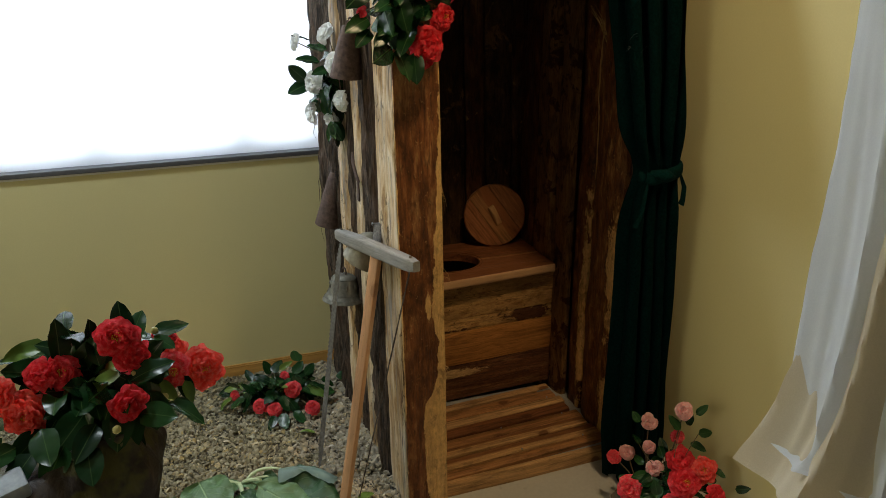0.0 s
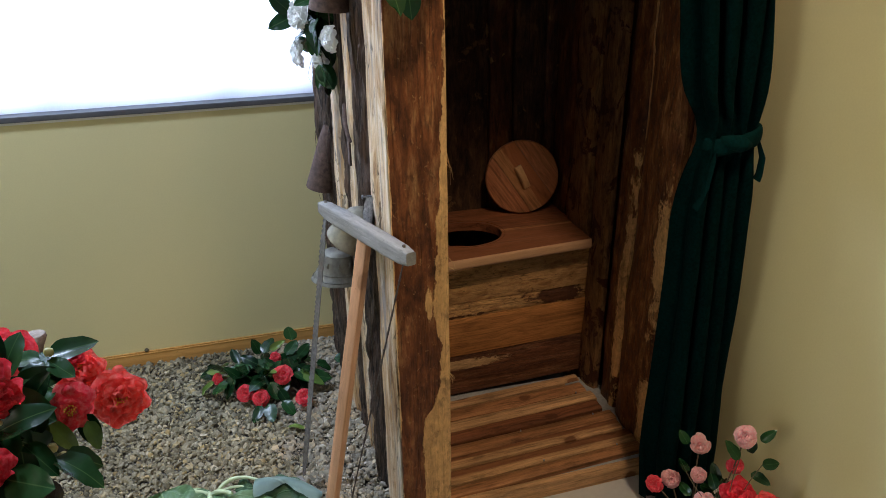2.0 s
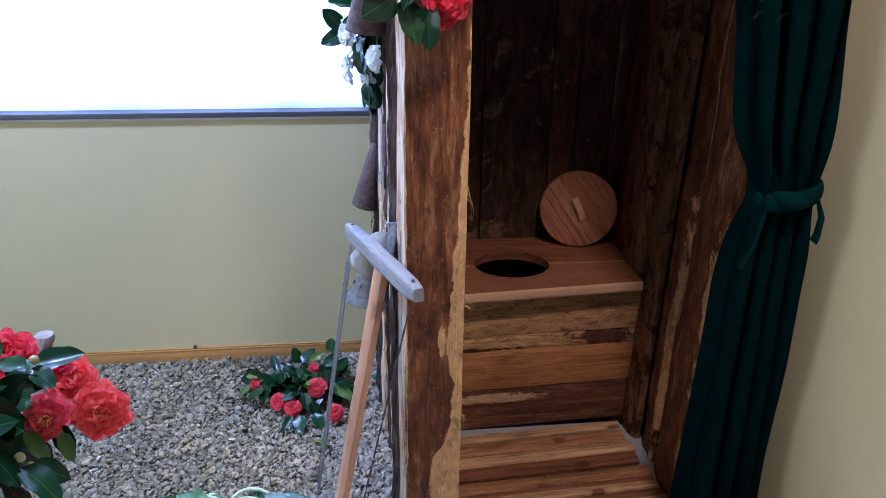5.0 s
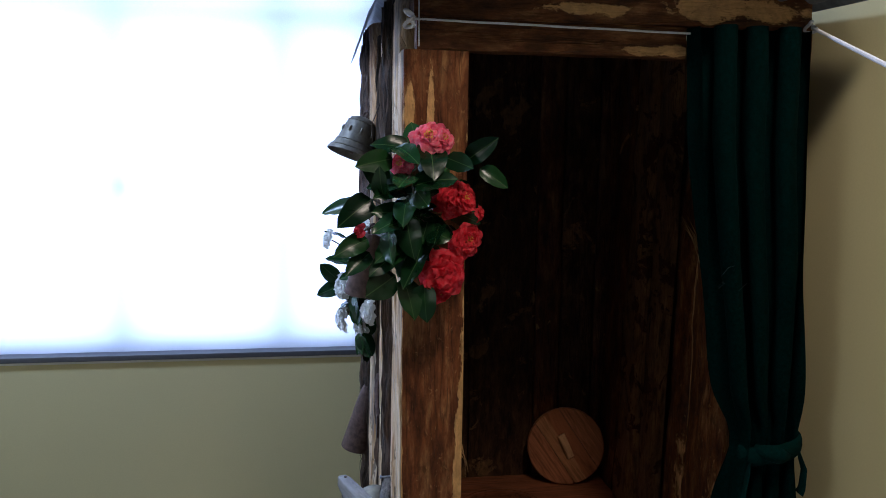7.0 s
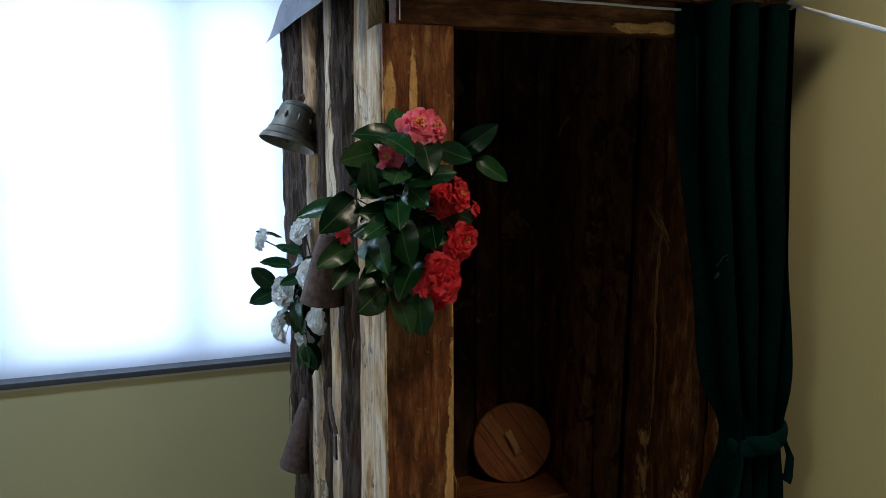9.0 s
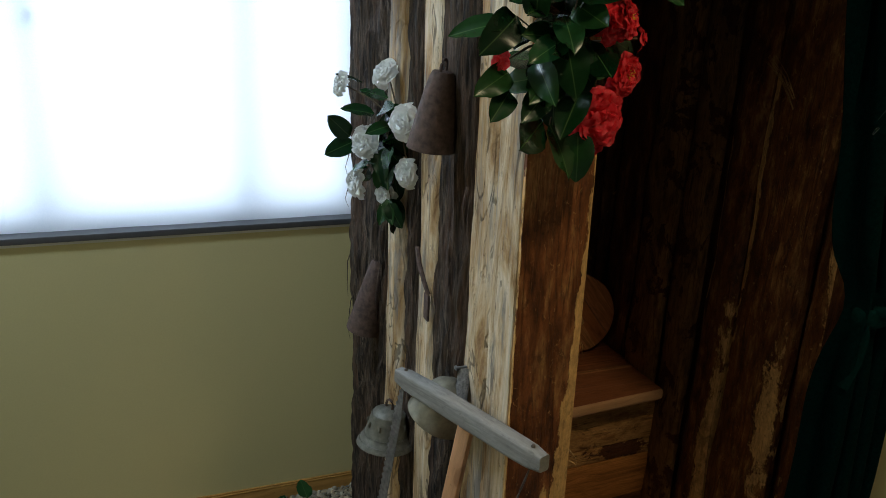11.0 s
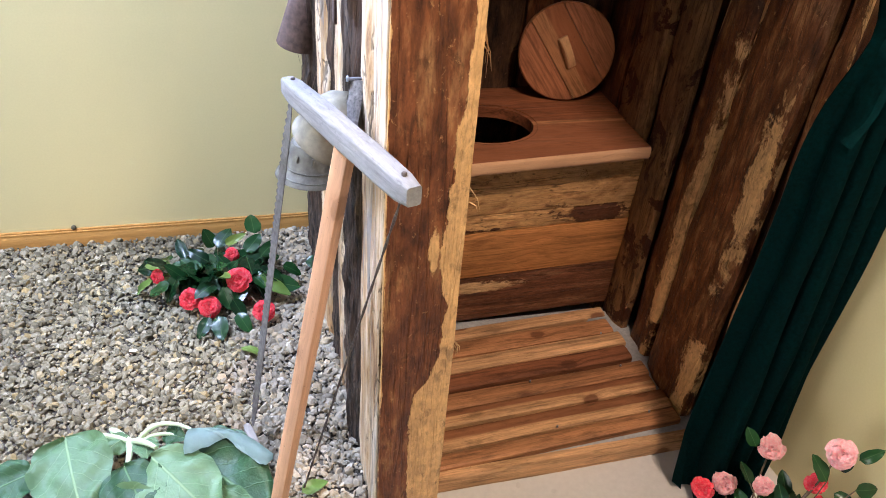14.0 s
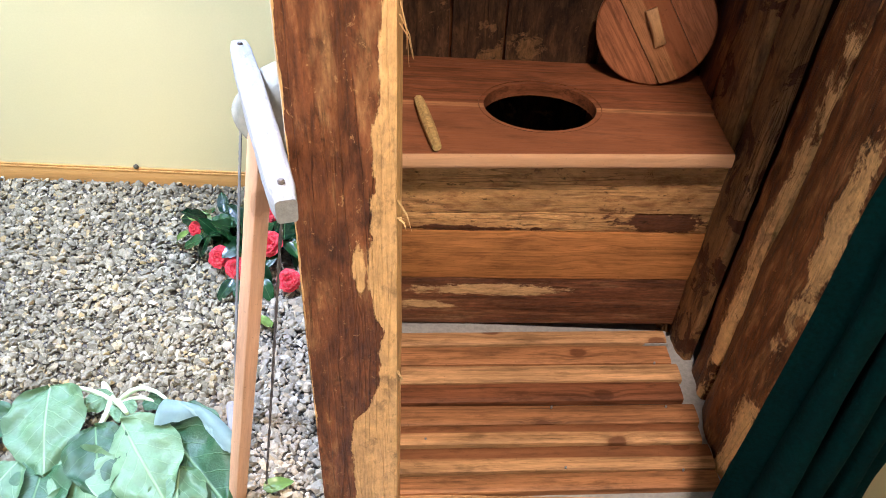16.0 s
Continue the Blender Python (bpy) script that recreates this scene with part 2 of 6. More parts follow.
M = {}
M["wall"] = plain("khaki_paint", (0.69, 0.620, 0.325), 0.55, 0, 180, 0.03, 0.05)
# for the unseen front wall, dark to cut light bounced into the outhouse
M["absorber"] = plain("bounce_cutting_paint", (0.06, 0.052, 0.04), 0.6, 0, 90, 0.1, 0.05)
M["trim"] = plain("white_trim_paint", (0.78, 0.77, 0.72), 0.6, 0, 120, 0.03)
# unseen ceiling, greyed so that less light bounces into the interior
M["ceiling"] = plain("dimmed_ceiling_paint", (0.38, 0.37, 0.34), 0.7, 0, 120, 0.03, 0.05)
M["tile"] = plain("floor_tile", (0.54, 0.51, 0.47), 0.35, 0, 60, 0.07, 0.03)
M["brown"] = wood("red_brown_plank", (0.026, 0.009, 0.004), (0.118, 0.040, 0.012), (0.46, 0.25, 0.08), 0.63, 0.015, 0.5, 0.25, 0.25, 0.9, 0.5, 0.6, 0.25)
# stained back planks, their colour also darkened to stand in for interior shade
M["back"] = wood("shade_darkened_stained_plank", (0.012, 0.006, 0.004), (0.075, 0.036, 0.016), (0.24, 0.125, 0.045), 0.57, 0.03, 0.7, 0.3, 0.3, 0.9, 0.6, 0.6, 0.3, flecks=0.6)
M["tan"] = wood("weathered_tan_plank", (0.06, 0.024, 0.008), (0.28, 0.145, 0.052), (0.085, 0.030, 0.011), 0.54, 0.02, 0.6, 0.25, 0.2, 0.9, 0.55, 0.6, 0.25)
BROWN = ((0.034, 0.011, 0.004), (0.145, 0.050, 0.014), (0.64, 0.37, 0.135), 0.63, 0.04, 0.5, 0.30, 0.12, 0.9, 0.5, 0.6, 0.22)
POST = ((0.055, 0.018, 0.0065), (0.18, 0.060, 0.017), (0.70, 0.405, 0.15), 0.62, 0.06, 0.55, 0.22, 0, 0.9, 0.45, 0.5, 0.2)
M["post"] = wood("post_heartwood", *POST, torn=((-0.012, 1.96, 0.010, 0.12), (-0.058, 1.93, 0.012, 0.10), (0.016, 0.80, 0.012, 0.07), (-0.071, 1.0, 0.006, 1.1)), strip=((0.0, 0.004), (0.15, -0.006), (0.35, -0.013), (0.46, -0.006), (0.49, 0.020), (0.56, 0.040), (0.69, 0.043), (0.78, 0.028), (0.92, 0.035), (1.1, 0.047), (1.3, 0.060), (1.7, 0.072), (2.1, 0.08)), flecks=0.75)
M["board_0"] = wood("inner_plank_a", *BROWN, torn=((-0.062, 0.35, 0.030, 0.25), (0.01, 1.35, 0.055, 0.55)), flecks=0.8)
M["board_1"] = wood("inner_plank_b", *BROWN, torn=((0.070, 0.72, 0.042, 0.32), (0.080, 0.18, 0.045, 0.17), (-0.10, 1.3, 0.02, 0.5)), flecks=0.8)
M["board_2"] = wood("inner_plank_c", *BROWN, torn=((0.045, 0.5, 0.040, 0.6), (-0.06, 1.2, 0.02, 0.5)), flecks=0.8)
M["lintel"] = wood("lintel_beam", *BROWN, torn=((0.010, 0.38, 0.020, 0.13), (-0.004, 0.74, 0.036, 0.24), (-0.025, 0.45, 0.012, 0.2)))
M["header"] = wood("header_plank", *BROWN, torn=((0.020, 0.53, 0.016, 0.12),))
M["splintered"] = wood("splintered_board", (0.05, 0.020, 0.010), (0.17, 0.066, 0.028), (0.60, 0.38, 0.17), 0.66, 0.015, 0.55, 0.1, 0.0, 0.7, torn=((-0.040, 0.26, 0.028, 0.36), (0.01, 0.10, 0.02, 0.12)))
M["half_dark"] = wood("half_dark_board", (0.26, 0.115, 0.038), (0.55, 0.31, 0.11), (0.10, 0.038, 0.016), 0.60, 0.03, 0.6, 0.35, 0.1, 0.9, 0.75, 0.6, 0.3, blotch=0.4, torn=((0.0, 0.66, 0.045, 0.17), (0.02, 0.2, 0.012, 0.2)))
M["sap"] = wood("pale_sapwood", (0.32, 0.17, 0.06), (0.60, 0.38, 0.16), (0.68, 0.48, 0.24), 0.6, 0.1, 0.6, 0.2, 0.1, 0.8, 0.5, 0.4, 0.25)
M["slat"] = planed("cedar_slat", (0.46, 0.215, 0.085), (0.18, 0.062, 0.024), 0, 0.5, 0.8, 0.12, 0.8)
M["slat_pale"] = planed("pale_cedar_slat", (0.60, 0.345, 0.155), (0.24, 0.09, 0.035), 0, 0.5, 0.85, 0.12, 0.8)
M["slat_dark"] = planed("dark_cedar_slat", (0.23, 0.088, 0.036), (0.09, 0.032, 0.014), 0, 0.5, 0.7, 0.12, 0.8)
M["slat_half"] = planed("two_tone_cedar_slat", (0.58, 0.325, 0.14), (0.20, 0.070, 0.026), 1.0, 0.5, 0.85, 0.12, 0.8)
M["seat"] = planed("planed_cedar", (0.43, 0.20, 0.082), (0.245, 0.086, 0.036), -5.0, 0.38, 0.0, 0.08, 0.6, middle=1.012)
M["handle"] = planed("pale_cedar_handle", (0.56, 0.31, 0.13), (0.36, 0.17, 0.06), 0, 0.45, 0.0, 0.0, 0.15, grain=0.35)
M["lid_red"] = planed("red_cedar_lid", (0.40, 0.155, 0.062), (0.18, 0.058, 0.022), 0, 0.42, 0.0, 0.1, 0.6)
M["lid_pale"] = planed("pale_cedar_lid", (0.48, 0.22, 0.082), (0.28, 0.095, 0.034), 1.5, 0.42, 0.0, 0.1, 0.6)
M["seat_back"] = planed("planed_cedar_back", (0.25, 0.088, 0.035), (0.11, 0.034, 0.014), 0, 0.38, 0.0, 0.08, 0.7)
M["riser_a"] = wood("weathered_board", (0.28, 0.125, 0.042), (0.55, 0.31, 0.11), (0.20, 0.085, 0.03), 0.60, 0.06, 0.6, 0.4, 0.1, 0.9, 0.8, 0.6, 0.2, blotch=0.5, flecks=0.35)
M["seat_edge"] = planed("pale_seat_edge", (0.60, 0.35, 0.18), (0.42, 0.21, 0.09), 0, 0.5, 0.0, 0.0, 0.15, grain=0.2)
M["riser_b"] = planed("orange_board", (0.50, 0.215, 0.058), (0.22, 0.08, 0.022), 0, 0.5, 0.0, 0.0, 0.6)
M["base"] = planed("varnished_trim", (0.56, 0.31, 0.088), (0.36, 0.18, 0.05), 0, 0.35, 0.0, 0.0, 0.15, grain=0.25)
M["pine"] = planed("new_pine", (0.70, 0.41, 0.23), (0.36, 0.17, 0.08), 0, 0.5, 0.5, 0.0, 0.2, grain=0.25)
M["grey"] = wood("weathered_grey_wood", (0.20, 0.19, 0.178), (0.275, 0.262, 0.245), (0.34, 0.325, 0.305), 0.6, 0.15, 0.75, 0.2, 0.0, 0.35, 0.3, 0.2, 0.12, blotch=0.5)
M["tin"] = plain("galvanised_tin", (0.36, 0.38, 0.43), 0.42, 0.85, 30, 0.3, 0.1)
M["frame"] = plain("grey_aluminium", (0.13, 0.13, 0.14), 0.45, 0.3, 60, 0.1)
M["rope"] = plain("white_cord", (0.75, 0.76, 0.82), 0.8, 0, 300, 0.15, 0.4)
M["wire"] = plain("rusty_wire", (0.16, 0.13, 0.11), 0.6, 0.5, 200, 0.4, 0.3)
M["blade"] = plain("worn_steel", (0.26, 0.25, 0.25), 0.5, 0.7, 90, 0.45, 0.2)
M["curtain"] = plain("green_cloth", (0.0011, 0.020, 0.020), 0.95, 0, 130, 0.4, 0.55, spec=0.08)


def bark_material():
    m, t, b = material("furrowed_bark", 0.9)
    w = chance(t)
    f = fuzz(t, coords(t, (1, 1, 0.055)), 105, 8, 0.74, 0.25, w)
    g = fuzz(t, coords(t, (1, 1, 0.22)), 14, 5, 0.65, 0.3, w)
    strand = fuzz(t, coords(t, (1, 1, 0.03)), 300, 3, 0.6, 0.2, w)
    c = ramp(t, f, (0.40, (0.010, 0.007, 0.005)), (0.50, (0.075, 0.052, 0.036)), (0.60, (0.17, 0.122, 0.085)), (0.72, (0.31, 0.245, 0.18)))
    c = mixed(t, ramp(t, g, (0.5, 0.0), (0.62, 0.55)), c, (0.17, 0.092, 0.052))
    c = mixed(t, 0.6, c, ramp(t, strand, (0.36, 0.35), (0.6, 1.25)), "MULTIPLY")
    t.links.new(c, b.inputs["Base Color"])
    h = t.nodes.new("ShaderNodeMath")
    h.operation = "MULTIPLY_ADD"
    h.inputs[1].default_value = 0.3
    t.links.new(strand, h.inputs[0])
    t.links.new(f, h.inputs[2])
    bump(t, b, h.outputs[0], 1.0, 0.022)
    return m


M["bark"] = bark_material()


def debarked_material():
    """Log face stripped of its bark: cream wood with ochre smears, grey weathering, thin brown cracks and pits."""
    m, t, b = material("stripped_log_face", 0.75)
    b.inputs["Specular IOR Level"].default_value = 0.2
    w = chance(t)
    cloud = fuzz(t, coords(t, (1, 1, 0.22)), 13, 6, 0.68, 0.8, w)
    grain = fuzz(t, coords(t, (1, 1, 0.06)), 120, 4, 0.6, 0.4, w)
    c = ramp(t, cloud, (0.35, (0.20, 0.105, 0.045)), (0.44, (0.44, 0.28, 0.13)), (0.54, (0.62, 0.48, 0.31)), (0.70, (0.76, 0.67, 0.54)))
    weather = fuzz(t, coords(t, (1, 1, 0.16)), 18, 5, 0.65, 0.5, w)
    c = mixed(t, ramp(t, weather, (0.53, 0.0), (0.62, 0.85)), c, (0.25, 0.22, 0.19))
    c = mixed(t, 0.4, c, ramp(t, grain, (0.36, 0.45), (0.58, 1.12)), "MULTIPLY")
    bend = fuzz(t, coords(t, (1, 1, 0.30)), 11, 3, 0.5, 1.6, w)
    crack = ramp(t, bend, (0.478, 1.0), (0.492, 0.28), (0.508, 0.28), (0.522, 1.0))
    some = ramp(t, fuzz(t, coords(t, (1, 1, 0.5)), 8, 3, 0.6, 0.0, w), (0.46, 0.0), (0.58, 0.85))
    c = mixed(t, some, c, mixed(t, 1.0, c, crack, "MULTIPLY"))
    pits = ramp(t, fuzz(t, coords(t, (1, 1, 0.45)), 75, 4, 0.7, 0.0, w), (0.60, 1.0), (0.70, 0.42))
    c = mixed(t, 1.0, c, pits, "MULTIPLY")
    t.links.new(c, b.inputs["Base Color"])
    n = t.nodes.new("ShaderNodeMath")
    n.operation = "MULTIPLY_ADD"
    n.inputs[1].default_value = 1.6
    t.links.new(cloud, n.inputs[0])
    t.links.new(mixed(t, 0.5, grain, crack), n.inputs[2])
    bump(t, b, n.outputs[0], 0.9, 0.007)
    return m


M["pale"] = debarked_material()


def blind_material():
    m, t, b = material("white_roller_blind", 0.9)
    out = t.nodes["Material Output"]
    tr, di, mx = t.nodes.new("ShaderNodeBsdfTranslucent"), t.nodes.new("ShaderNodeBsdfDiffuse"), t.nodes.new("ShaderNodeMixShader")
    weave = ramp(t, fuzz(t, coords(t), 300, 2), (0.3, (0.86, 0.88, 0.9)), (0.7, (0.92, 0.93, 0.94)))
    t.links.new(weave, tr.inputs[0])
    t.links.new(weave, di.inputs[0])
    mx.inputs[0].default_value = 0.35
    t.links.new(tr.outputs[0], mx.inputs[1])
    t.links.new(di.outputs[0], mx.inputs[2])
    t.links.new(mx.outputs[0], out.inputs[0])
    return m


M["blind"] = blind_material()


# ---- building blocks ----
def obj(name, me, mat, parent=None, label="", m=None, smooth=40):
    me.materials.append(mat) if mat and not me.materials else None
    if smooth:
        me.shade_smooth()
        me.set_sharp_from_angle(angle=radians(smooth))
    ob = new(name, me)
    if parent is not None:
        ob.parent = parent
    if m is not None:
        ob.matrix_basis = m
    return tagged(ob, label)


def part(name, bm, mat, parent=None, label="", m=None, smooth=40):
    me = bpy.data.meshes.new(name)
    bmesh.ops.recalc_face_normals(bm, faces=bm.faces)
    bm.to_mesh(me)
    bm.free()
    return obj(name, me, mat, parent, label, m, smooth)


def thing(name, label, category, at=(0, 0, 0), group="", kind=""):
    e = new(name)
    e.empty_display_size = 0.05
    e.location = at
    return tagged(e, label, category, group, kind)


def box_bm(x0, x1, y0, y1, z0, z1, bevel=0.0):
    bm = bmesh.new()
    bmesh.ops.create_cube(bm, size=1.0, matrix=Matrix.LocRotScale(((x0 + x1) / 2, (y0 + y1) / 2, (z0 + z1) / 2), None, (x1 - x0, y1 - y0, z1 - z0)))
    if bevel:
        bmesh.ops.bevel(bm, geom=bm.edges[:], offset=bevel, segments=2, affect="EDGES", profile=0.6)
    return bm


def loft(rings, closed_ends=True):
    """A skin over rings of points that all have the same number of corners."""
    bm = bmesh.new()
    rows = [[bm.verts.new(p) for p in ring] for ring in rings]
    n = len(rows[0])
    for a, b in zip(rows, rows[1:]):
        for k in range(n):
            bm.faces.new((a[k], a[(k + 1) % n], b[(k + 1) % n], b[k]))
    if closed_ends:
        bm.faces.new(rows[0][::-1])
        bm.faces.new(rows[-1])
    return bm


def rnd(seed, *p):
    p = (*p, 0.0, 0.0)[:3]
    return noise.noise(Vector(p) + Vector((seed * 7.31, seed * 3.17, seed * 5.71)))


def plank_bm(w, t, length, seed, edge=0.006, face=0.003, step=0.05, left=1.0, right=1.0, chamfer=0.0035):
    """A board along local z, centred in x, front face at y = 0 and thickness towards +y, with wavering edges."""
    nx, nz = 7, max(3, int(length / step))
    rings = []
    for j in range(nz + 1):
        z = length * j / nz
        el, er = rnd(seed, 0.3, z * 3.0) + 0.5 * rnd(seed, 4.1, z * 11), rnd(seed, 9.7, z * 3.0) + 0.5 * rnd(seed, 7.1, z * 11)
        x0, x1 = -w / 2 + el * edge * left, w / 2 + er * edge * right
        front = []
        for i in range(nx + 1):
            u = i / nx
            x = x0 + (x1 - x0) * u
            y = face * (rnd(seed, x * 16, z * 4) + 0.5 * rnd(seed, x * 40, z * 15))
            if i in (0, nx):
                y += chamfer
            elif i in (1, nx - 1):
                y += chamfer * 0.15
            front.append((x, y, z))
        rings.append(front + [(x1 + 0.001, t * 0.5, z), (x1, t, z), (x0, t, z), (x0 - 0.001, t * 0.5, z)])
    return loft(rings)


def slab_bm(w, bulge, back, length, seed, rough=0.004, fine=0.0, around=14, step=0.04, taper=0.0, base=0.0):
    """A split log along local z: bulging towards -y, flat behind."""
    nz = int(length / step)
    rings = []
    for j in range(nz + 1):
        z = length * j / nz
        k = 1 - taper * j / nz
        ring = []
        for i in range(around + 1):
            a = math.pi * i / around
            x = -math.cos(a) * w / 2 * k * (1 + 0.08 * rnd(seed, 2.0, z * 2.5))
            y = -(base + bulge * math.sin(a) ** 0.7)
            d = rough * (rnd(seed, x * 22, z * 3.0) * 1.4 + rnd(seed, x * 60, z * 7) * 0.8) + fine * (abs(rnd(seed, x * 110, z * 9)) * 2 - 0.6)
            ring.append((x + d * 0.3 * math.copysign(1, x), y - d, z))
        rings.append(ring + [(w / 2 * k, back, z), (-w / 2 * k, back, z)])
    return loft(rings)


def sweep_bm(points, radius, sides=8, squash=1.0, taper=None):
    """A round bar along a line of points."""
    pts = [Vector(p) for p in points]
    rings = []
    for k, p in enumerate(pts):
        d = (pts[min(k + 1, len(pts) - 1)] - pts[max(k - 1, 0)]).normalized()
        up = Vector((0, 0, 1)) if abs(d.z) < 0.9 else Vector((1, 0, 0))
        a = d.cross(up).normalized()
        b = a.cross(d)
        r = radius * (taper[k] if taper else 1)
        rings.append([p + a * r * math.cos(q) + b * r * squash * math.sin(q) for q in (2 * math.pi * s / sides for s in range(sides))])
    return loft(rings)


def lathe_bm(profile, sides=32, wobble=0.0, seed=1, squash=1.0):
    """A skin turned about local z from (radius, height) pairs, outside and then inside."""
    rings = []
    for r, z in profile:
        rings.append([((r + wobble * rnd(seed, math.cos(a) * 3, math.sin(a) * 3, z * 40)) * math.cos(a), squash * (r + wobble * rnd(seed, math.cos(a) * 3, math.sin(a) * 3, z * 40)) * math.sin(a), z) for a in (2 * math.pi * k / sides for k in range(sides))])
    return loft(rings, True)


# ---- the room ----
WALL_Y, SILL_Z, WIN_X0, WIN_X1, WIN_Z1 = 1.5, 1.089, -2.6, 0.155, 2.62
X0, Y0, TOP = -3.0, -3.2, 3.6


def structure(name, bm, mat, label, category="wall"):
    ob = part(name, bm, mat, smooth=30)
    return tagged(ob, label, category, kind="structure")


def joined(*bms):
    bm = bmesh.new()
    for other in bms:
        me = bpy.data.meshes.new("piece")
        other.to_mesh(me)
        other.free()
        bm.from_mesh(me)
        bpy.data.meshes.remove(me)
    return bm


structure("wall_back", joined(box_bm(X0, 1.3, WALL_Y, WALL_Y + 0.2, 0, SILL_Z - 0.02), box_bm(X0, WIN_X0, WALL_Y, WALL_Y + 0.2, SILL_Z - 0.02, TOP), box_bm(WIN_X1, 1.3, WALL_Y, WALL_Y + 0.2, SILL_Z - 0.02, TOP), box_bm(WIN_X0, WIN_X1, WALL_Y, WALL_Y + 0.2, WIN_Z1, TOP)), M["wall"], "khaki painted plaster wall below a wide window")
right = structure("wall_right", box_bm(0, 0.2, -5.2, 0.4, 0, TOP), M["wall"], "khaki painted plaster wall beside the outhouse")
right.matrix_basis = pose(1.065, 1.5, 0, 0, 0, 4.3)
# opening made up to hold the added fill lamp
structure("wall_left", joined(box_bm(X0 - 0.2, X0, Y0, -2.2, 0, TOP), box_bm(X0 - 0.2, X0, -0.9, WALL_Y + 0.2, 0, TOP), box_bm(X0 - 0.2, X0, -2.2, -0.9, 0, 1.1), box_bm(X0 - 0.2, X0, -2.2, -0.9, 2.4, TOP)), M["wall"], "khaki painted plaster wall with a made-up opening for the fill lamp")
structure("wall_front", box_bm(X0 - 0.2, 1.9, Y0 - 0.2, Y0, 0, TOP), M["absorber"], "unseen plaster wall painted dark to cut bounced light")
structure("ceiling", box_bm(X0 - 0.2, 1.9, Y0 - 0.2, WALL_Y + 0.2, TOP, TOP + 0.15), M["ceiling"], "plain unseen ceiling, greyed to cut bounced light", "ceiling")
structure("floor", box_bm(X0 - 0.2, 1.9, Y0 - 0.2, WALL_Y + 0.2, -0.15, 0.0), M["tile"], "pale smooth floor tiles", "floor")

base = thing("baseboard", "orange-brown varnished wooden skirting with a moulded top", "baseboard", kind="structure")
part("board", plank_bm(0.09, 0.012, 2.9, 3, 0, 0.0003, 0.15), M["base"], base, m=Matrix(((0, 0, 1, -2.8), (0, 1, 0, 1.486), (-1, 0, 0, 0.045), (0, 0, 0, 1))))
for k, (z, d) in enumerate(((0.09, 0.010), (0.0965, 0.006))):
    part("moulding", box_bm(-2.8, 0.1, 1.5 - d - 0.002, 1.4995, z, z + 0.0062, 0.002), M["base"], base)

window = thing("window_1", "wide window behind a white roller blind glowing with daylight", "window", (-1.2, 1.6, 1.09), kind="structure")
rel = Matrix.Translation((1.2, -1.6, -1.09))
part("sill", box_bm(WIN_X0, WIN_X1, 1.488, 1.69, 1.069, 1.089, 0.003), M["frame"], window, "dark grey sill", rel)
part("trim", box_bm(WIN_X0, WIN_X1, 1.494, 1.4995, 1.060, 1.068), M["trim"], window, "thin pale trim", rel)
for x in (-2.6, -1.42, -0.83, -0.235, 0.115):
    part("mullion", box_bm(x - 0.015, x + 0.045, 1.605, 1.645, 1.089, WIN_Z1, 0.002), M["frame"], window, "", rel)
part("rail", box_bm(WIN_X0, WIN_X1, 1.590, 1.635, 1.089, 1.140, 0.002), M["frame"], window, "", rel)
part("handle", box_bm(-0.800, -0.788, 1.545, 1.575, 1.690, 1.735, 0.003), M["frame"], window, "small dark catch", rel)
part("transom", box_bm(WIN_X0, WIN_X1, 1.606, 1.644, 2.315, 2.385, 0.002), M["frame"], window, "", rel)
blind = thing("roller_blind", "white translucent roller blind drawn down over the window", "blind", (-1.2, 1.53, 2.6))
bl = bmesh.new()
nx = 60
rows = [[bl.verts.new((WIN_X0 + 0.01 + (WIN_X1 - WIN_X0 - 0.02) * i / nx, 1.535 + 0.0015 * math.sin(i * 0.9) * (1 - j / 6), 1.092 + (2.60 - 1.092) * j / 6)) for i in range(nx + 1)] for j in range(7)]
for j in range(6):
    for i in range(nx):
        bl.faces.new((rows[j][i], rows[j][i + 1], rows[j + 1][i + 1], rows[j + 1][i]))
cloth = part("fabric", bl, M["blind"], blind, m=Matrix.Translation((1.2, -1.53, -2.6)))
part("cord", sweep_bm([(0.148, 1.512, 2.6 - 0.05 * k) for k in range(29)], 0.0018, 6), M["rope"], blind, "beaded white cord", Matrix.Translation((1.2, -1.53, -2.6)))

# ---- the outhouse ----
house = thing("outhouse", "rustic outhouse of rough split planks under a tin roof", "outhouse")
# corner post: dark front with torn pale wood along the inner edge
part("post", plank_bm(0.138, 0.13, 2.07, 11, 0.002, 0.004, 0.04), M["post"], house, "red-brown square corner post", pose(0.180, 0.246, 0.0))


# left wall: split logs, pale and barked, turned outwards
SIDE = [  # middle y, width, bulge, out, kind, top, roughness, fine
    (0.312, 0.106, 0.004, 0.005, "pale", 2.07, 0.0015, 0.0005),
    (0.418, 0.128, 0.012, 0.000, "pale", 2.20, 0.004, 0.001),
    (0.572, 0.190, 0.024, 0.000, "bark", 2.22, 0.006, 0.010),
    (0.728, 0.125, 0.016, 0.004, "pale", 2.20, 0.004, 0.001),
    (0.845, 0.110, 0.022, 0.000, "bark", 2.18, 0.007, 0.008),
    (0.960, 0.130, 0.034, 0.004, "pale", 2.23, 0.007, 0.002),
    (1.120, 0.200, 0.045, 0.000, "bark", 2.24, 0.008, 0.012),
    (1.320, 0.220, 0.050, -0.005, "bark", 2.22, 0.008, 0.012),
]
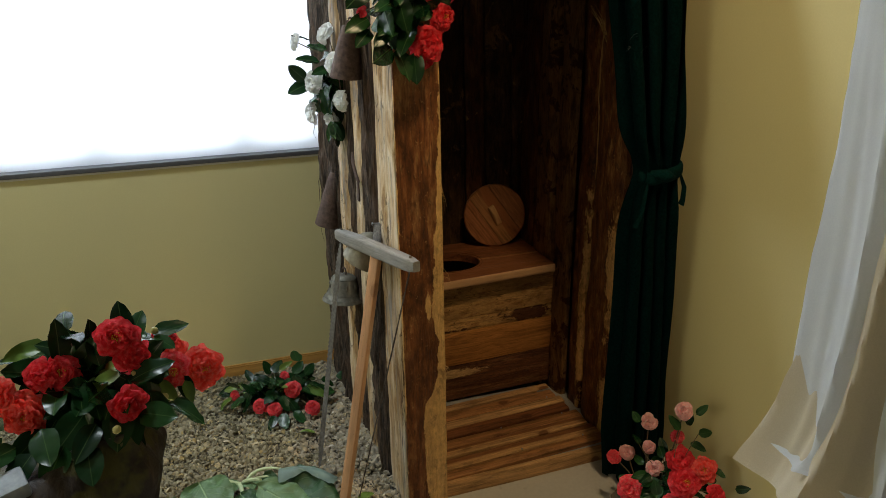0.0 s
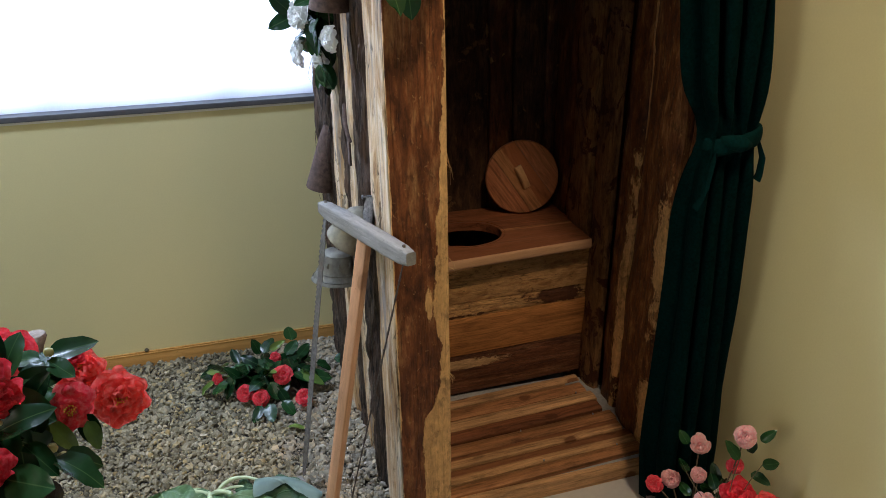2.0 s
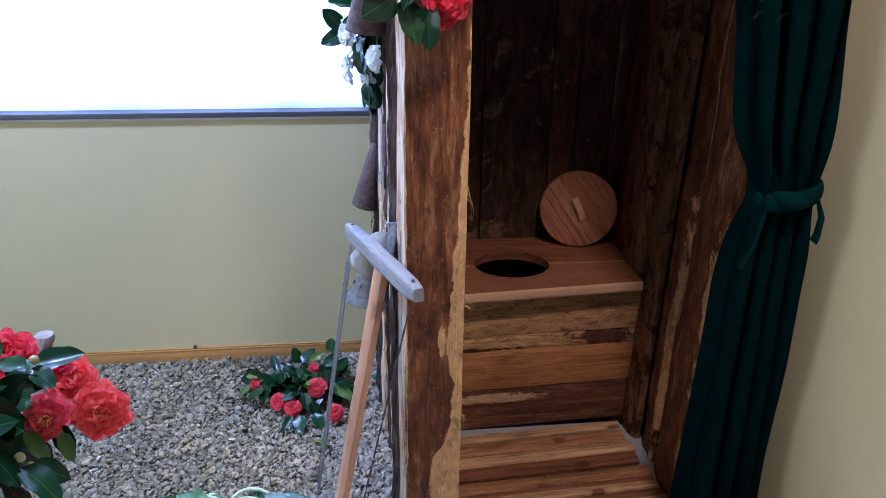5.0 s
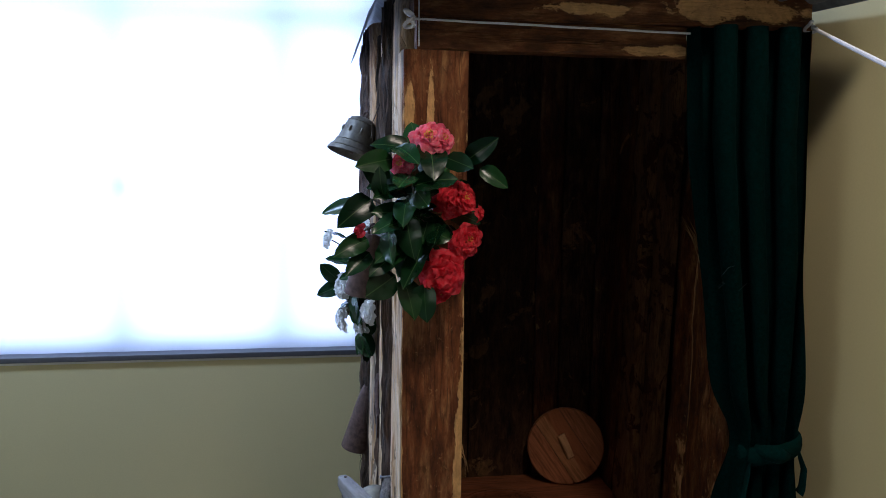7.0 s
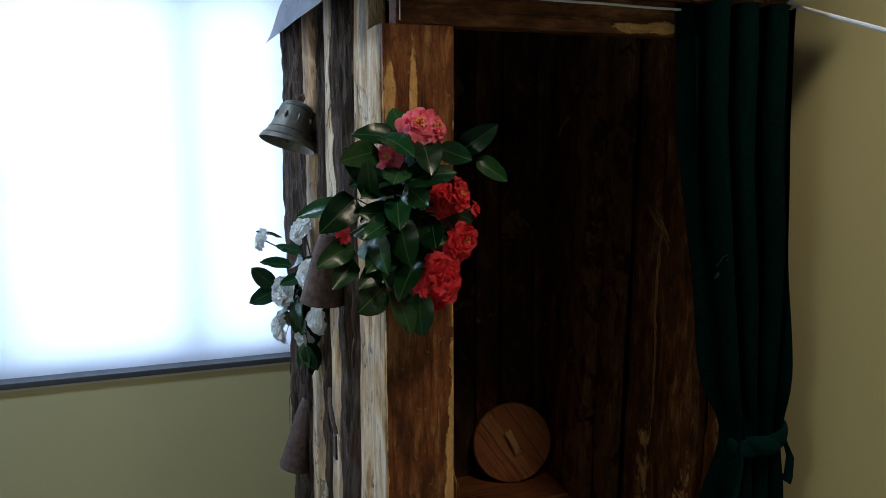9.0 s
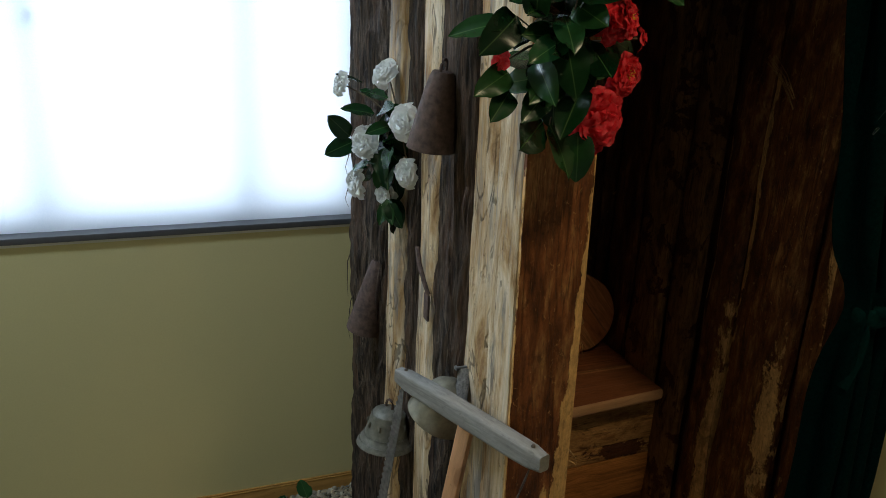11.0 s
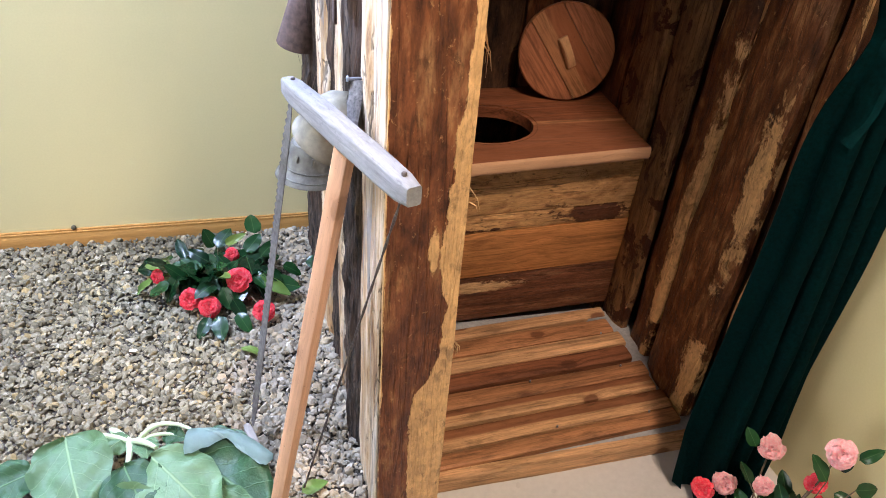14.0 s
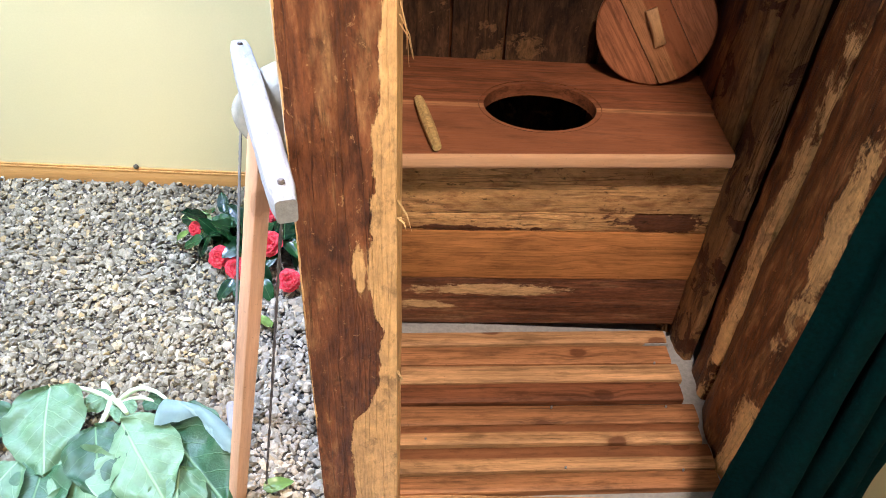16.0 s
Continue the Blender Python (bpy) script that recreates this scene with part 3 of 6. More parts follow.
for k, (y, w, bulge, out, kind, top, r, f) in enumerate(SIDE):
    part("split_log", slab_bm(w, bulge, 0.03, top, 20 + k, r, f, 40 if kind == "bark" else 16, 0.018 if kind == "bark" else 0.04, 0.03, out), M[kind], house, "shaggy dark bark slab" if kind == "bark" else "pale debarked slab", pose(0.115, y, 0.0, 0, 0, -90))
shred = random.Random(4)
for k in range(16):
    y, z = shred.choice((1.02, 1.21, 1.38, 1.42, 0.49)) + shred.uniform(-0.02, 0.02), shred.uniform(0.4, 2.1)
    ln, lean = shred.uniform(0.05, 0.2), shred.uniform(-0.015, 0.02)
    part("bark_shred", sweep_bm([(0.085 - 0.022 * math.sin(2.2 * q) - 0.01 * shred.random(), y + lean * q, z - ln * q) for q in (0, 0.25, 0.5, 0.75, 1)], 0.003, 5, 0.4, [1.3, 1.2, 1.0, 0.7, 0.3]), M["bark"], house)
for k in range(6):
    part("inner_board", plank_bm(0.148, 0.022, 2.225, 40 + k, 0.003, 0.002, 0.1), M["brown"], house, m=pose(0.172, 0.45 + 0.15 * k, 0, 0, 0, 90))
# back wall boards
xs = [0.17, 0.32, 0.46, 0.705, 0.80, 0.93, 1.04]
for k, (a, b) in enumerate(zip(xs, xs[1:])):
    part("back_board", plank_bm(b - a - 0.010, 0.025, 2.23, 60 + k, 0.006, 0.006, 0.05, 1, 1, 0.007), M[("back", "back", "back", "brown", "back", "brown")[k]], house, m=pose((a + b) / 2, 1.272 + (0.006, -0.002, 0.004, 0.0, -0.004, 0.005)[k], 0))
# right wall boards, facing inwards
ys = [0.26, 0.42, 0.652, 0.79, 0.93, 1.10, 1.275]
outs = [0.012, 0.0, 0.012, -0.012, -0.022, -0.016]
for k, (a, b) in enumerate(zip(ys, ys[1:])):
    part("wall_board", plank_bm(b - a - 0.022, 0.034, 2.198, 81 + k, 0.009, 0.010, 0.03, 1, 1, 0.012), M[("board_0", "board_1", "board_2", "tan", "tan", "brown")[k]], house, m=pose(0.966 + outs[k], (a + b) / 2, 0, 0, 1.1, 0) @ pose(0, 0, 0, 0, 0, -90))
part("corner_post", plank_bm(0.07, 0.08, 2.14, 95, 0.004, 0.003), M["brown"], house, m=pose(1.025, 0.262, 0))
# unseen boards added to stop light leaking through the plank gaps
part("backing_board", box_bm(0.18, 1.03, 1.3055, 1.3125, 0.0, 2.2), M["brown"], house)
part("backing_board", box_bm(1.052, 1.058, 0.345, 1.30, 0.0, 2.18), M["brown"], house)
# lintel and header
part("lintel", plank_bm(0.075, 0.10, 0.91, 101, 0.006, 0.005, 0.03), M["lintel"], house, "rough lintel beam with torn pale patches", Matrix(((0, 0, 1, 0.13), (0, 1, 0, 0.242), (-1, 0, 0, 2.177), (0, 0, 0, 1))))
part("header_board", plank_bm(0.068, 0.05, 0.605, 104, 0.004, 0.003, 0.03), M["header"], house, m=Matrix(((0, 0, 1, 0.137), (0, 1, 0, 0.249), (-1, 0, 0, 2.105), (0, 0, 0, 1))))
part("rear_beam", plank_bm(0.07, 0.06, 0.95, 107, 0.003, 0.003), M["brown"], house, m=Matrix(((0, 0, 1, 0.11), (0, 1, 0, 1.314), (-1, 0, 0, 2.2), (0, 0, 0, 1))))


def roof_bm():
    bm = bmesh.new()
    nx, ny, rows = 168, 6, []
    for j in range(ny + 1):
        row = []
        for i in range(nx + 1):
            y = 0.11 + 1.30 * j / ny
            x = 0.028 + (1.086 - 0.05 * j / ny) * i / nx
            z = 2.243 - 0.038 * (x - 0.085) + 0.04 * (y - 0.11) / 1.3 + 0.011 * math.cos(2 * math.pi * (x - 0.085) / 0.0762) + 0.003 * rnd(8, x * 3, y * 3)
            z -= 0.125 * max(0.0, (0.085 - x) / 0.057) ** 1.2
            row.append(bm.verts.new((x, y, z)))
        rows.append(row)
    for a, b in zip(rows, rows[1:]):
        for i in range(nx):
            bm.faces.new((a[i], a[i + 1], b[i + 1], b[i]))
    bmesh.ops.solidify(bm, geom=bm.faces[:], thickness=0.0012)
    return bm


part("roof_sheet", roof_bm(), M["tin"], house, "wavy galvanised tin sheet")

# the floor of slats
edges_l = [0.354, 0.405, 0.478, 0.537, 0.600, 0.660, 0.724, 0.790, 0.836]
edges_r = [0.400, 0.452, 0.521, 0.577, 0.641, 0.709, 0.767, 0.833, 0.888]
deck = 0.07
SLATS = ("slat", "slat_half", "slat_half", "slat", "slat_dark", "slat_pale", "slat", "slat_pale")
LIE = Matrix(((0, 0, 1, 0), (1, 0, 0, 0), (0, 1, 0, 0), (0, 0, 0, 1))) @ Matrix.Diagonal((1, -1, 1, 1))
pairs = list(zip(edges_l, edges_r))
for k, (a, b) in enumerate(zip(pairs, pairs[1:])):
    w = (b[0] - a[0] + b[1] - a[1]) / 2 - 0.0080
    yl, yr = (a[0] + b[0]) / 2, (a[1] + b[1]) / 2
    ang = math.degrees(math.atan2(yr - yl, 0.69))
    x1 = 0.927 + 0.030 * (0.9 - yr) / 0.45 + (0.0, 0.006, -0.004, 0.008, -0.012, 0.004, -0.006, 0.0)[k]
    part("floor_slat", plank_bm(w, 0.022, x1 - 0.19, 120 + k, 0.0022, 0.0018, 0.04, 1, 1, 0.004), M[SLATS[k]], house, m=pose(0.19, yl - 0.05 * math.tan(radians(ang)), deck - (0.003, 0.004, 0.001, 0.006, 0.0, 0.003, 0.005, 0.001)[k], 0, 0, ang) @ LIE)
part("front_slat", plank_bm(0.056, 0.024, 0.86, 133, 0.0015, 0.0012, 0.06), M["slat_pale"], house, m=pose(0.19, 0.338, 0.029, 0, 0, 1.1) @ Matrix(((0, 0, 1, 0), (0, 1, 0, 0), (-1, 0, 0, 0), (0, 0, 0, 1))))
M["lining"] = plain("grey_lining", (0.36, 0.35, 0.34), 0.9, 0, 90, 0.2, 0.3)
part("lining_sheet", box_bm(0.20, 1.0, 0.366, 0.885, 0.0, 0.044, 0.002), M["lining"], house, "grey lining under the slats")
part("lining_sheet", box_bm(0.20, 0.935, 0.834, 0.884, 0.044, 0.062, 0.002), M["lining"], house, "grey lining turned up behind the slats")

# the seat
HX, HY, HA, HB, SEAT = 0.537, 1.032, 0.133, 0.114, 0.645
LAY = Matrix(((0, 0, 1, 0), (1, 0, 0, 0), (0, 1, 0, 0), (0, 0, 0, 1)))  # local z along x, local x along y, local y up


def seat_half(front):
    bm = bmesh.new()
    ym = HY
    arc = [(HX + HA * math.cos(a), HY + HB * math.sin(a)) for a in (math.pi * k / 24 * (-1 if front else 1) for k in range(25))]
    pts = [(0.19, 0.797), (0.948, 0.854), (0.948, ym)] + arc + [(0.19, ym)] if front else [(0.962, ym), (0.962, 1.272), (0.175, 1.272), (0.175, ym)] + arc[::-1]
    # grain runs along local z, which lies along the bench
    low = [bm.verts.new((y, -0.032, x)) for x, y in pts]
    high = [bm.verts.new((y, 0.0, x)) for x, y in pts]
    n = len(pts)
    bm.faces.new(high)
    bm.faces.new(low[::-1])
    for k in range(n):
        bm.faces.new((low[k], low[(k + 1) % n], high[(k + 1) % n], high[k]))
    return bm


part("seat_edge", plank_bm(0.033, 0.008, 0.761, 150, 0.0008, 0.0006, 0.06), M["seat_edge"], house, "paler front edge of the seat", pose(0.189, 0.7885, SEAT - 0.017, 0, 0, 4.30) @ Matrix(((0, 0, 1, 0), (0, 1, 0, 0), (-1, 0, 0, 0), (0, 0, 0, 1))))
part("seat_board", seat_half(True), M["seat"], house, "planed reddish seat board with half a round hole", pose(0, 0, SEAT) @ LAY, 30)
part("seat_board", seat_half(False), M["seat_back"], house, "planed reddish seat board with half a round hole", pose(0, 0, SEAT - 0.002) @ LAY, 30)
ALONG = Matrix(((0, 0, 1, 0), (0, 1, 0, 0), (-1, 0, 0, 0), (0, 0, 0, 1)))  # local z along x, local x down
for k, (z0, z1, mat) in enumerate(((0.445, 0.612, "riser_a"), (0.385, 0.443, "half_dark"), (0.235, 0.383, "riser_b"), (0.07, 0.233, "splintered"))):
    part("riser_board", plank_bm(z1 - z0, 0.025, 0.79, 140 + k, 0.002, 0.003, 0.05), M[mat], house, m=pose(0.18, 0.862 + 0.003 * (k % 2), (z0 + z1) / 2, 0, 0, 2.6) @ ALONG)

# ---- more materials ----
def petal_material(name, colour, edge, vary=0.25, through_light=0.25):
    m, t, b = material(name, 0.6)
    b.inputs["Specular IOR Level"].default_value = 0.12
    g = t.nodes.new("ShaderNodeNewGeometry")
    f = fuzz(t, coords(t, (1, 1, 1)), 5, 4, 0.6)
    c = mixed(t, ramp(t, f, (0.42, 0.0), (0.7, 0.75)), colour, edge)
    c = mixed(t, 1.0, c, ramp(t, g.outputs["Random Per Island"], (0.0, 1 - vary), (1.0, 1.0)), "MULTIPLY")
    t.links.new(c, b.inputs["Base Color"])
    tr, mx, out = t.nodes.new("ShaderNodeBsdfTranslucent"), t.nodes.new("ShaderNodeMixShader"), t.nodes["Material Output"]
    t.links.new(c, tr.inputs[0])
    mx.inputs[0].default_value = through_light
    t.links.new(b.outputs[0], mx.inputs[1])
    t.links.new(tr.outputs[0], mx.inputs[2])
    t.links.new(mx.outputs[0], out.inputs[0])
    return m


def leaf_material(name, dark, light, rough=0.22, vein=(0.09, 0.16, 0.05)):
    m, t, b = material(name, rough)
    w = chance(t, 1.0)
    f = fuzz(t, coords(t, (1, 1, 1)), 4, 4, 0.6)
    c = mixed(t, w, dark, light)
    c = mixed(t, 0.5, c, ramp(t, f, (0.3, 0.6), (0.7, 1.25)), "MULTIPLY")
    s = t.nodes.new("ShaderNodeSeparateXYZ")
    tc = t.nodes.new("ShaderNodeTexCoord")
    t.links.new(tc.outputs["Object"], s.inputs[0])
    a = t.nodes.new("ShaderNodeMath")
    a.operation = "ABSOLUTE"
    t.links.new(s.outputs[0], a.inputs[0])
    c = mixed(t, ramp(t, a.outputs[0], (0.004, 0.45), (0.014, 0.0)), c, vein)
    t.links.new(c, b.inputs["Base Color"])
    b.inputs["Specular IOR Level"].default_value = 0.28
    bump(t, b, f, 0.08, 0.002)
    return m


M["leaf"] = leaf_material("camellia_leaf", (0.004, 0.020, 0.007), (0.016, 0.056, 0.013), 0.27)
M["young"] = leaf_material("young_leaf", (0.09, 0.16, 0.03), (0.16, 0.22, 0.04), 0.3)
def kale_material(name, dark, light, vein):
    m, t, b = material(name, 0.5)
    w = chance(t, 1.0)
    f = fuzz(t, coords(t), 7, 5, 0.65)
    c = mixed(t, w, dark, light)
    c = mixed(t, 0.6, c, ramp(t, f, (0.3, 0.68), (0.7, 1.2)), "MULTIPLY")
    s, tc = t.nodes.new("ShaderNodeSeparateXYZ"), t.nodes.new("ShaderNodeTexCoord")
    t.links.new(tc.outputs["Object"], s.inputs[0])

    def calc(how, a, b2):
        n = t.nodes.new("ShaderNodeMath")
        n.operation = how
        for socket, v in zip(n.inputs, (a, b2)):
            if isinstance(v, (int, float)):
                socket.default_value = v
            else:
                t.links.new(v, socket)
        return n.outputs[0]

    ax = calc("ABSOLUTE", s.outputs[0], 0.0)
    row = calc("PINGPONG", calc("ADD", calc("MULTIPLY", calc("SUBTRACT", s.outputs[1], calc("MULTIPLY", ax, 0.9)), 6.0), calc("MULTIPLY", f, 0.5)), 0.5)
    side = ramp(t, row, (0.015, 0.30), (0.045, 0.0))
    main = ramp(t, ax, (0.006, 0.8), (0.016, 0.0))
    both = calc("MAXIMUM", side, main)
    c = mixed(t, both, c, vein)
    t.links.new(c, b.inputs["Base Color"])
    bump(t, b, calc("ADD", calc("MULTIPLY", both, 0.6), calc("MULTIPLY", f, 0.5)), 0.35, 0.03)
    return m


M["kale"] = kale_material("kale_leaf", (0.075, 0.15, 0.062), (0.115, 0.205, 0.095), (0.23, 0.34, 0.17))
M["kale_dark"] = kale_material("kale_leaf_dark", (0.016, 0.060, 0.018), (0.030, 0.095, 0.030), (0.12, 0.22, 0.09))
M["kale_pale"] = kale_material("kale_underside", (0.26, 0.38, 0.345), (0.30, 0.42, 0.38), (0.46, 0.6, 0.52))
M["stalk"] = plain("pale_stalk", (0.5, 0.6, 0.36), 0.5, 0, 30, 0.15)
M["twig"] = plain("brown_twig", (0.12, 0.085, 0.045), 0.8, 0, 120, 0.3, 0.4)
M["red"] = petal_material("red_petals", (0.90, 0.038, 0.062), (0.97, 0.18, 0.20), 0.2, 0.5)
M["coral"] = petal_material("coral_petals", (1.0, 0.11, 0.09), (1.0, 0.34, 0.29), 0.12, 0.5)
M["rose"] = petal_material("rose_petals", (0.97, 0.055, 0.085), (0.98, 0.32, 0.30), 0.2, 0.35)
M["bright"] = petal_material("bright_pink_petals", (0.97, 0.16, 0.27), (0.99, 0.52, 0.56), 0.12, 0.45)
M["pink"] = petal_material("pink_petals", (1.0, 0.50, 0.50), (1.0, 0.86, 0.82), 0.10, 0.4)
M["white"] = petal_material("white_petals", (0.95, 0.95, 0.92), (0.97, 0.97, 0.96), 0.04, 0.72)
M["stamen"] = plain("yellow_stamens", (0.85, 0.5, 0.03), 0.6, 0, 90, 0.3)
M["budskin"] = plain("bud_scales", (0.55, 0.5, 0.2), 0.5, 0, 30, 0.25)
M["bronze"] = plain("dull_bronze", (0.185, 0.178, 0.148), 0.55, 0.5, 60, 0.35, 0.2)
M["brass"] = plain("aged_brass", (0.28, 0.255, 0.19), 0.6, 0.6, 40, 0.35, 0.25)
M["rust"] = plain("rusty_sheet_iron", (0.13, 0.085, 0.07), 0.8, 0.35, 70, 0.5, 0.6)
M["leather"] = plain("old_strap", (0.27, 0.255, 0.245), 0.7, 0.1, 140, 0.6, 0.8)
M["cob"] = plain("dry_corn_cob", (0.55, 0.36, 0.12), 0.75, 0, 130, 0.45, 0.8)


def linen_material(name, low, high, glow):
    m, t, b = material(name, 0.85)
    f = fuzz(t, coords(t), 420, 2)
    g = fuzz(t, coords(t), 6, 3)
    c = mixed(t, 1.0, ramp(t, f, (0.3, low), (0.7, high)), ramp(t, g, (0.3, 0.93), (0.7, 1.0)), "MULTIPLY")
    t.links.new(c, b.inputs["Base Color"])
    bump(t, b, f, 0.15, 0.001)
    tr, mx, out = t.nodes.new("ShaderNodeBsdfTranslucent"), t.nodes.new("ShaderNodeMixShader"), t.nodes["Material Output"]
    tr.inputs[0].default_value = (*glow, 1)
    mx.inputs[0].default_value = 0.3
    t.links.new(b.outputs[0], mx.inputs[1])
    t.links.new(tr.outputs[0], mx.inputs[2])
    t.links.new(mx.outputs[0], out.inputs[0])
    return m


# one white cloth: cool tint for daylight on it, cream for warm light through
M["linen"] = linen_material("white_linen", (0.86, 0.88, 0.92), (0.92, 0.94, 0.97), (0.90, 0.92, 0.97))
M["cream"] = linen_material("warm_lit_linen", (0.80, 0.74, 0.62), (0.88, 0.82, 0.70), (0.86, 0.74, 0.56))


def stone_material(name, pale):
    m, t, b = material(name, 0.95)
    b.inputs["Specular IOR Level"].default_value = 0.1
    g = t.nodes.new("ShaderNodeNewGeometry")
    i = t.nodes.new("ShaderNodeObjectInfo")
    n = t.nodes.new("ShaderNodeMath")
    n.operation = "ADD"
    t.links.new(g.outputs["Random Per Island"], n.inputs[0])
    t.links.new(i.outputs["Random"], n.inputs[1])
    fr = t.nodes.new("ShaderNodeMath")
    fr.operation = "FRACT"
    t.links.new(n.outputs[0], fr.inputs[0])
    f = fuzz(t, coords(t, kind="Object"), 170, 6, 0.75)
    c = ramp(t, fr.outputs[0], (0.0, (0.165, 0.150, 0.105)), (0.3, (0.275, 0.252, 0.180)), (0.55, (0.335, 0.307, 0.222)), (0.78, (0.40, 0.368, 0.27)), (0.9, (0.44, 0.345, 0.17)), (1.0, (0.57, 0.53, 0.42)))
    c = mixed(t, 0.7, c, ramp(t, f, (0.3, 0.55), (0.7, 1.25)), "MULTIPLY")
    geo_at = t.nodes.new("ShaderNodeMapping")
    t.links.new(g.outputs["Position"], geo_at.inputs["Vector"])
    damp = fuzz(t, geo_at.outputs[0], 3.2, 5, 0.62, 0.5)
    c = mixed(t, 1.0, c, ramp(t, damp, (0.36, (0.62, 0.60, 0.56)), (0.56, (1.05, 1.04, 1.0))), "MULTIPLY")
    c = mixed(t, pale, c, ramp(t, fr.outputs[0], (0.0, (0.32, 0.27, 0.20)), (0.5, (0.47, 0.42, 0.34)), (0.8, (0.50, 0.37, 0.22)), (1.0, (0.64, 0.585, 0.49))))
    t.links.new(c, b.inputs["Base Color"])
    bump(t, b, f, 1.0, 0.004)
    return m


M["stone"] = stone_material("mixed_gravel", 0.0)
# paler stones by the post, lightened further to paint the stronger light there
M["lit_pale_stone"] = stone_material("lit_pale_gravel", 0.55)
M["soil"] = plain("dusty_grit", (0.13, 0.115, 0.092), 0.95, 0, 160, 0.5, 0.8)
M["slate"] = plain("blue_grey_stone", (0.30, 0.33, 0.37), 0.55, 0, 50, 0.25, 0.3)


def stump_material():
    m, t, b = material("mossy_log", 0.55)
    f = fuzz(t, coords(t, (1, 1, 0.25)), 26, 6, 0.65, 0.4)
    g = fuzz(t, coords(t), 7, 4, 0.6)
    c = ramp(t, f, (0.3, (0.004, 0.0025, 0.002)), (0.55, (0.026, 0.014, 0.009)), (0.78, (0.10, 0.058, 0.038)))
    c = mixed(t, ramp(t, g, (0.55, 0.0), (0.61, 0.9)), c, (0.070, 0.064, 0.006))
    t.links.new(c, b.inputs["Base Color"])
    bump(t, b, f, 0.8, 0.01)
    return m


M["stump"] = stump_material()
M["grey_brown"] = plain("grey_brown_branch", (0.34, 0.28, 0.23), 0.85, 0, 90, 0.4, 0.5)


# ---- leaves and flowers ----
def leaf_mesh(name, seed, mat, wide=0.40, droop=0.22, fold=0.28, ruffle=0.02, n=8, across=2, lobes=0.0):
    """A leaf of length 1 along local y, its face towards +z."""
    bm = bmesh.new()
    rows = []
    for j in range(n + 1):
        v = j / n
        half = wide / 2 * (math.sin(math.pi * min(1, v * 0.93 + 0.07) ** 0.85) ** (0.62 if lobes == 0 else 0.75) if 0 < j < n else 0.02)
        row = []
        for i in range(-across, across + 1):
            u = i / across
            edge = 1 + lobes * abs(u) ** 3 * (rnd(seed, v * 9, u) + 0.6 * rnd(seed, v * 24, u * 3))
            z = fold * abs(u) * half - droop * v * v + ruffle * rnd(seed, v * 5, u * 1.7) * abs(u) * 2
            row.append(bm.verts.new((u * half * edge, v, z + lobes * 0.25 * abs(u) ** 2 * rnd(seed, v * 13, u * 2))))
        rows.append(row)
    for a, b in zip(rows, rows[1:]):
        for i in range(2 * across):
            bm.faces.new((a[i], a[i + 1], b[i + 1], b[i]))
    me = bpy.data.meshes.new(name)
    bm.to_mesh(me)
    bm.free()
    me.materials.append(mat)
    me.shade_smooth()
    return me


def flower_mesh(name, seed, mat, petals=22, full=0.5, ruffle=0.10, cup=0.6, size=1.0, layers=1.0, n=4, across=2, frill=0.0, broad=1.0):
    """Petals round local z, of radius about 1; full: how far the middle is filled with small petals."""
    r = random.Random(seed)
    bm = bmesh.new()
    for k in range(petals):
        q = k / max(1, petals - 1)  # 0 outermost, 1 innermost
        turn = k * 2.39996 + r.uniform(-0.25, 0.25)
        tilt = radians(2 + 82 * q ** 1.2 * full + r.uniform(-9, 9))
        length = (1.0 - 0.62 * q) * r.uniform(0.88, 1.08)
        half = broad * (0.46 - 0.24 * q) * r.uniform(0.9, 1.15)
        r0, z0 = 0.10 * (1 - q), 0.05 + 0.22 * q * layers
        rows = []
        for j in range(n + 1):
            v = j / n
            bend = tilt + cup * (0.5 - v) * 0.9
            rr, zz = r0 + length * v * math.cos(bend), z0 + length * v * math.sin(bend)
            wv = half * (0.28 + 1.05 * math.sin(math.pi * (0.06 + 0.74 * v)) ** 0.8) * (0.8 if j == n else 1)
            row = []
            for i in range(-across, across + 1):
                u = i / across
                lift = 0.32 * half * u * u * cup + ruffle * rnd(seed + k, v * 2.2, u * 2.3) * v + frill * v * v * math.sin(u * 5.5 + k * 1.7)
                side, out = u * wv, rr - 0.10 * u * u * length * (1 if j == n else 0.2) - lift * math.sin(tilt)
                z = zz + lift * math.cos(tilt)
                row.append(bm.verts.new((out * math.cos(turn) - side * math.sin(turn), out * math.sin(turn) + side * math.cos(turn), z)))
            rows.append(row)
        for a, b in zip(rows, rows[1:]):
            for i in range(2 * across):
                bm.faces.new((a[i], a[i + 1], b[i + 1], b[i]))
    me = bpy.data.meshes.new(name)
    bm.to_mesh(me)
    bm.free()
    me.materials.append(mat)
    me.shade_smooth()
    return me


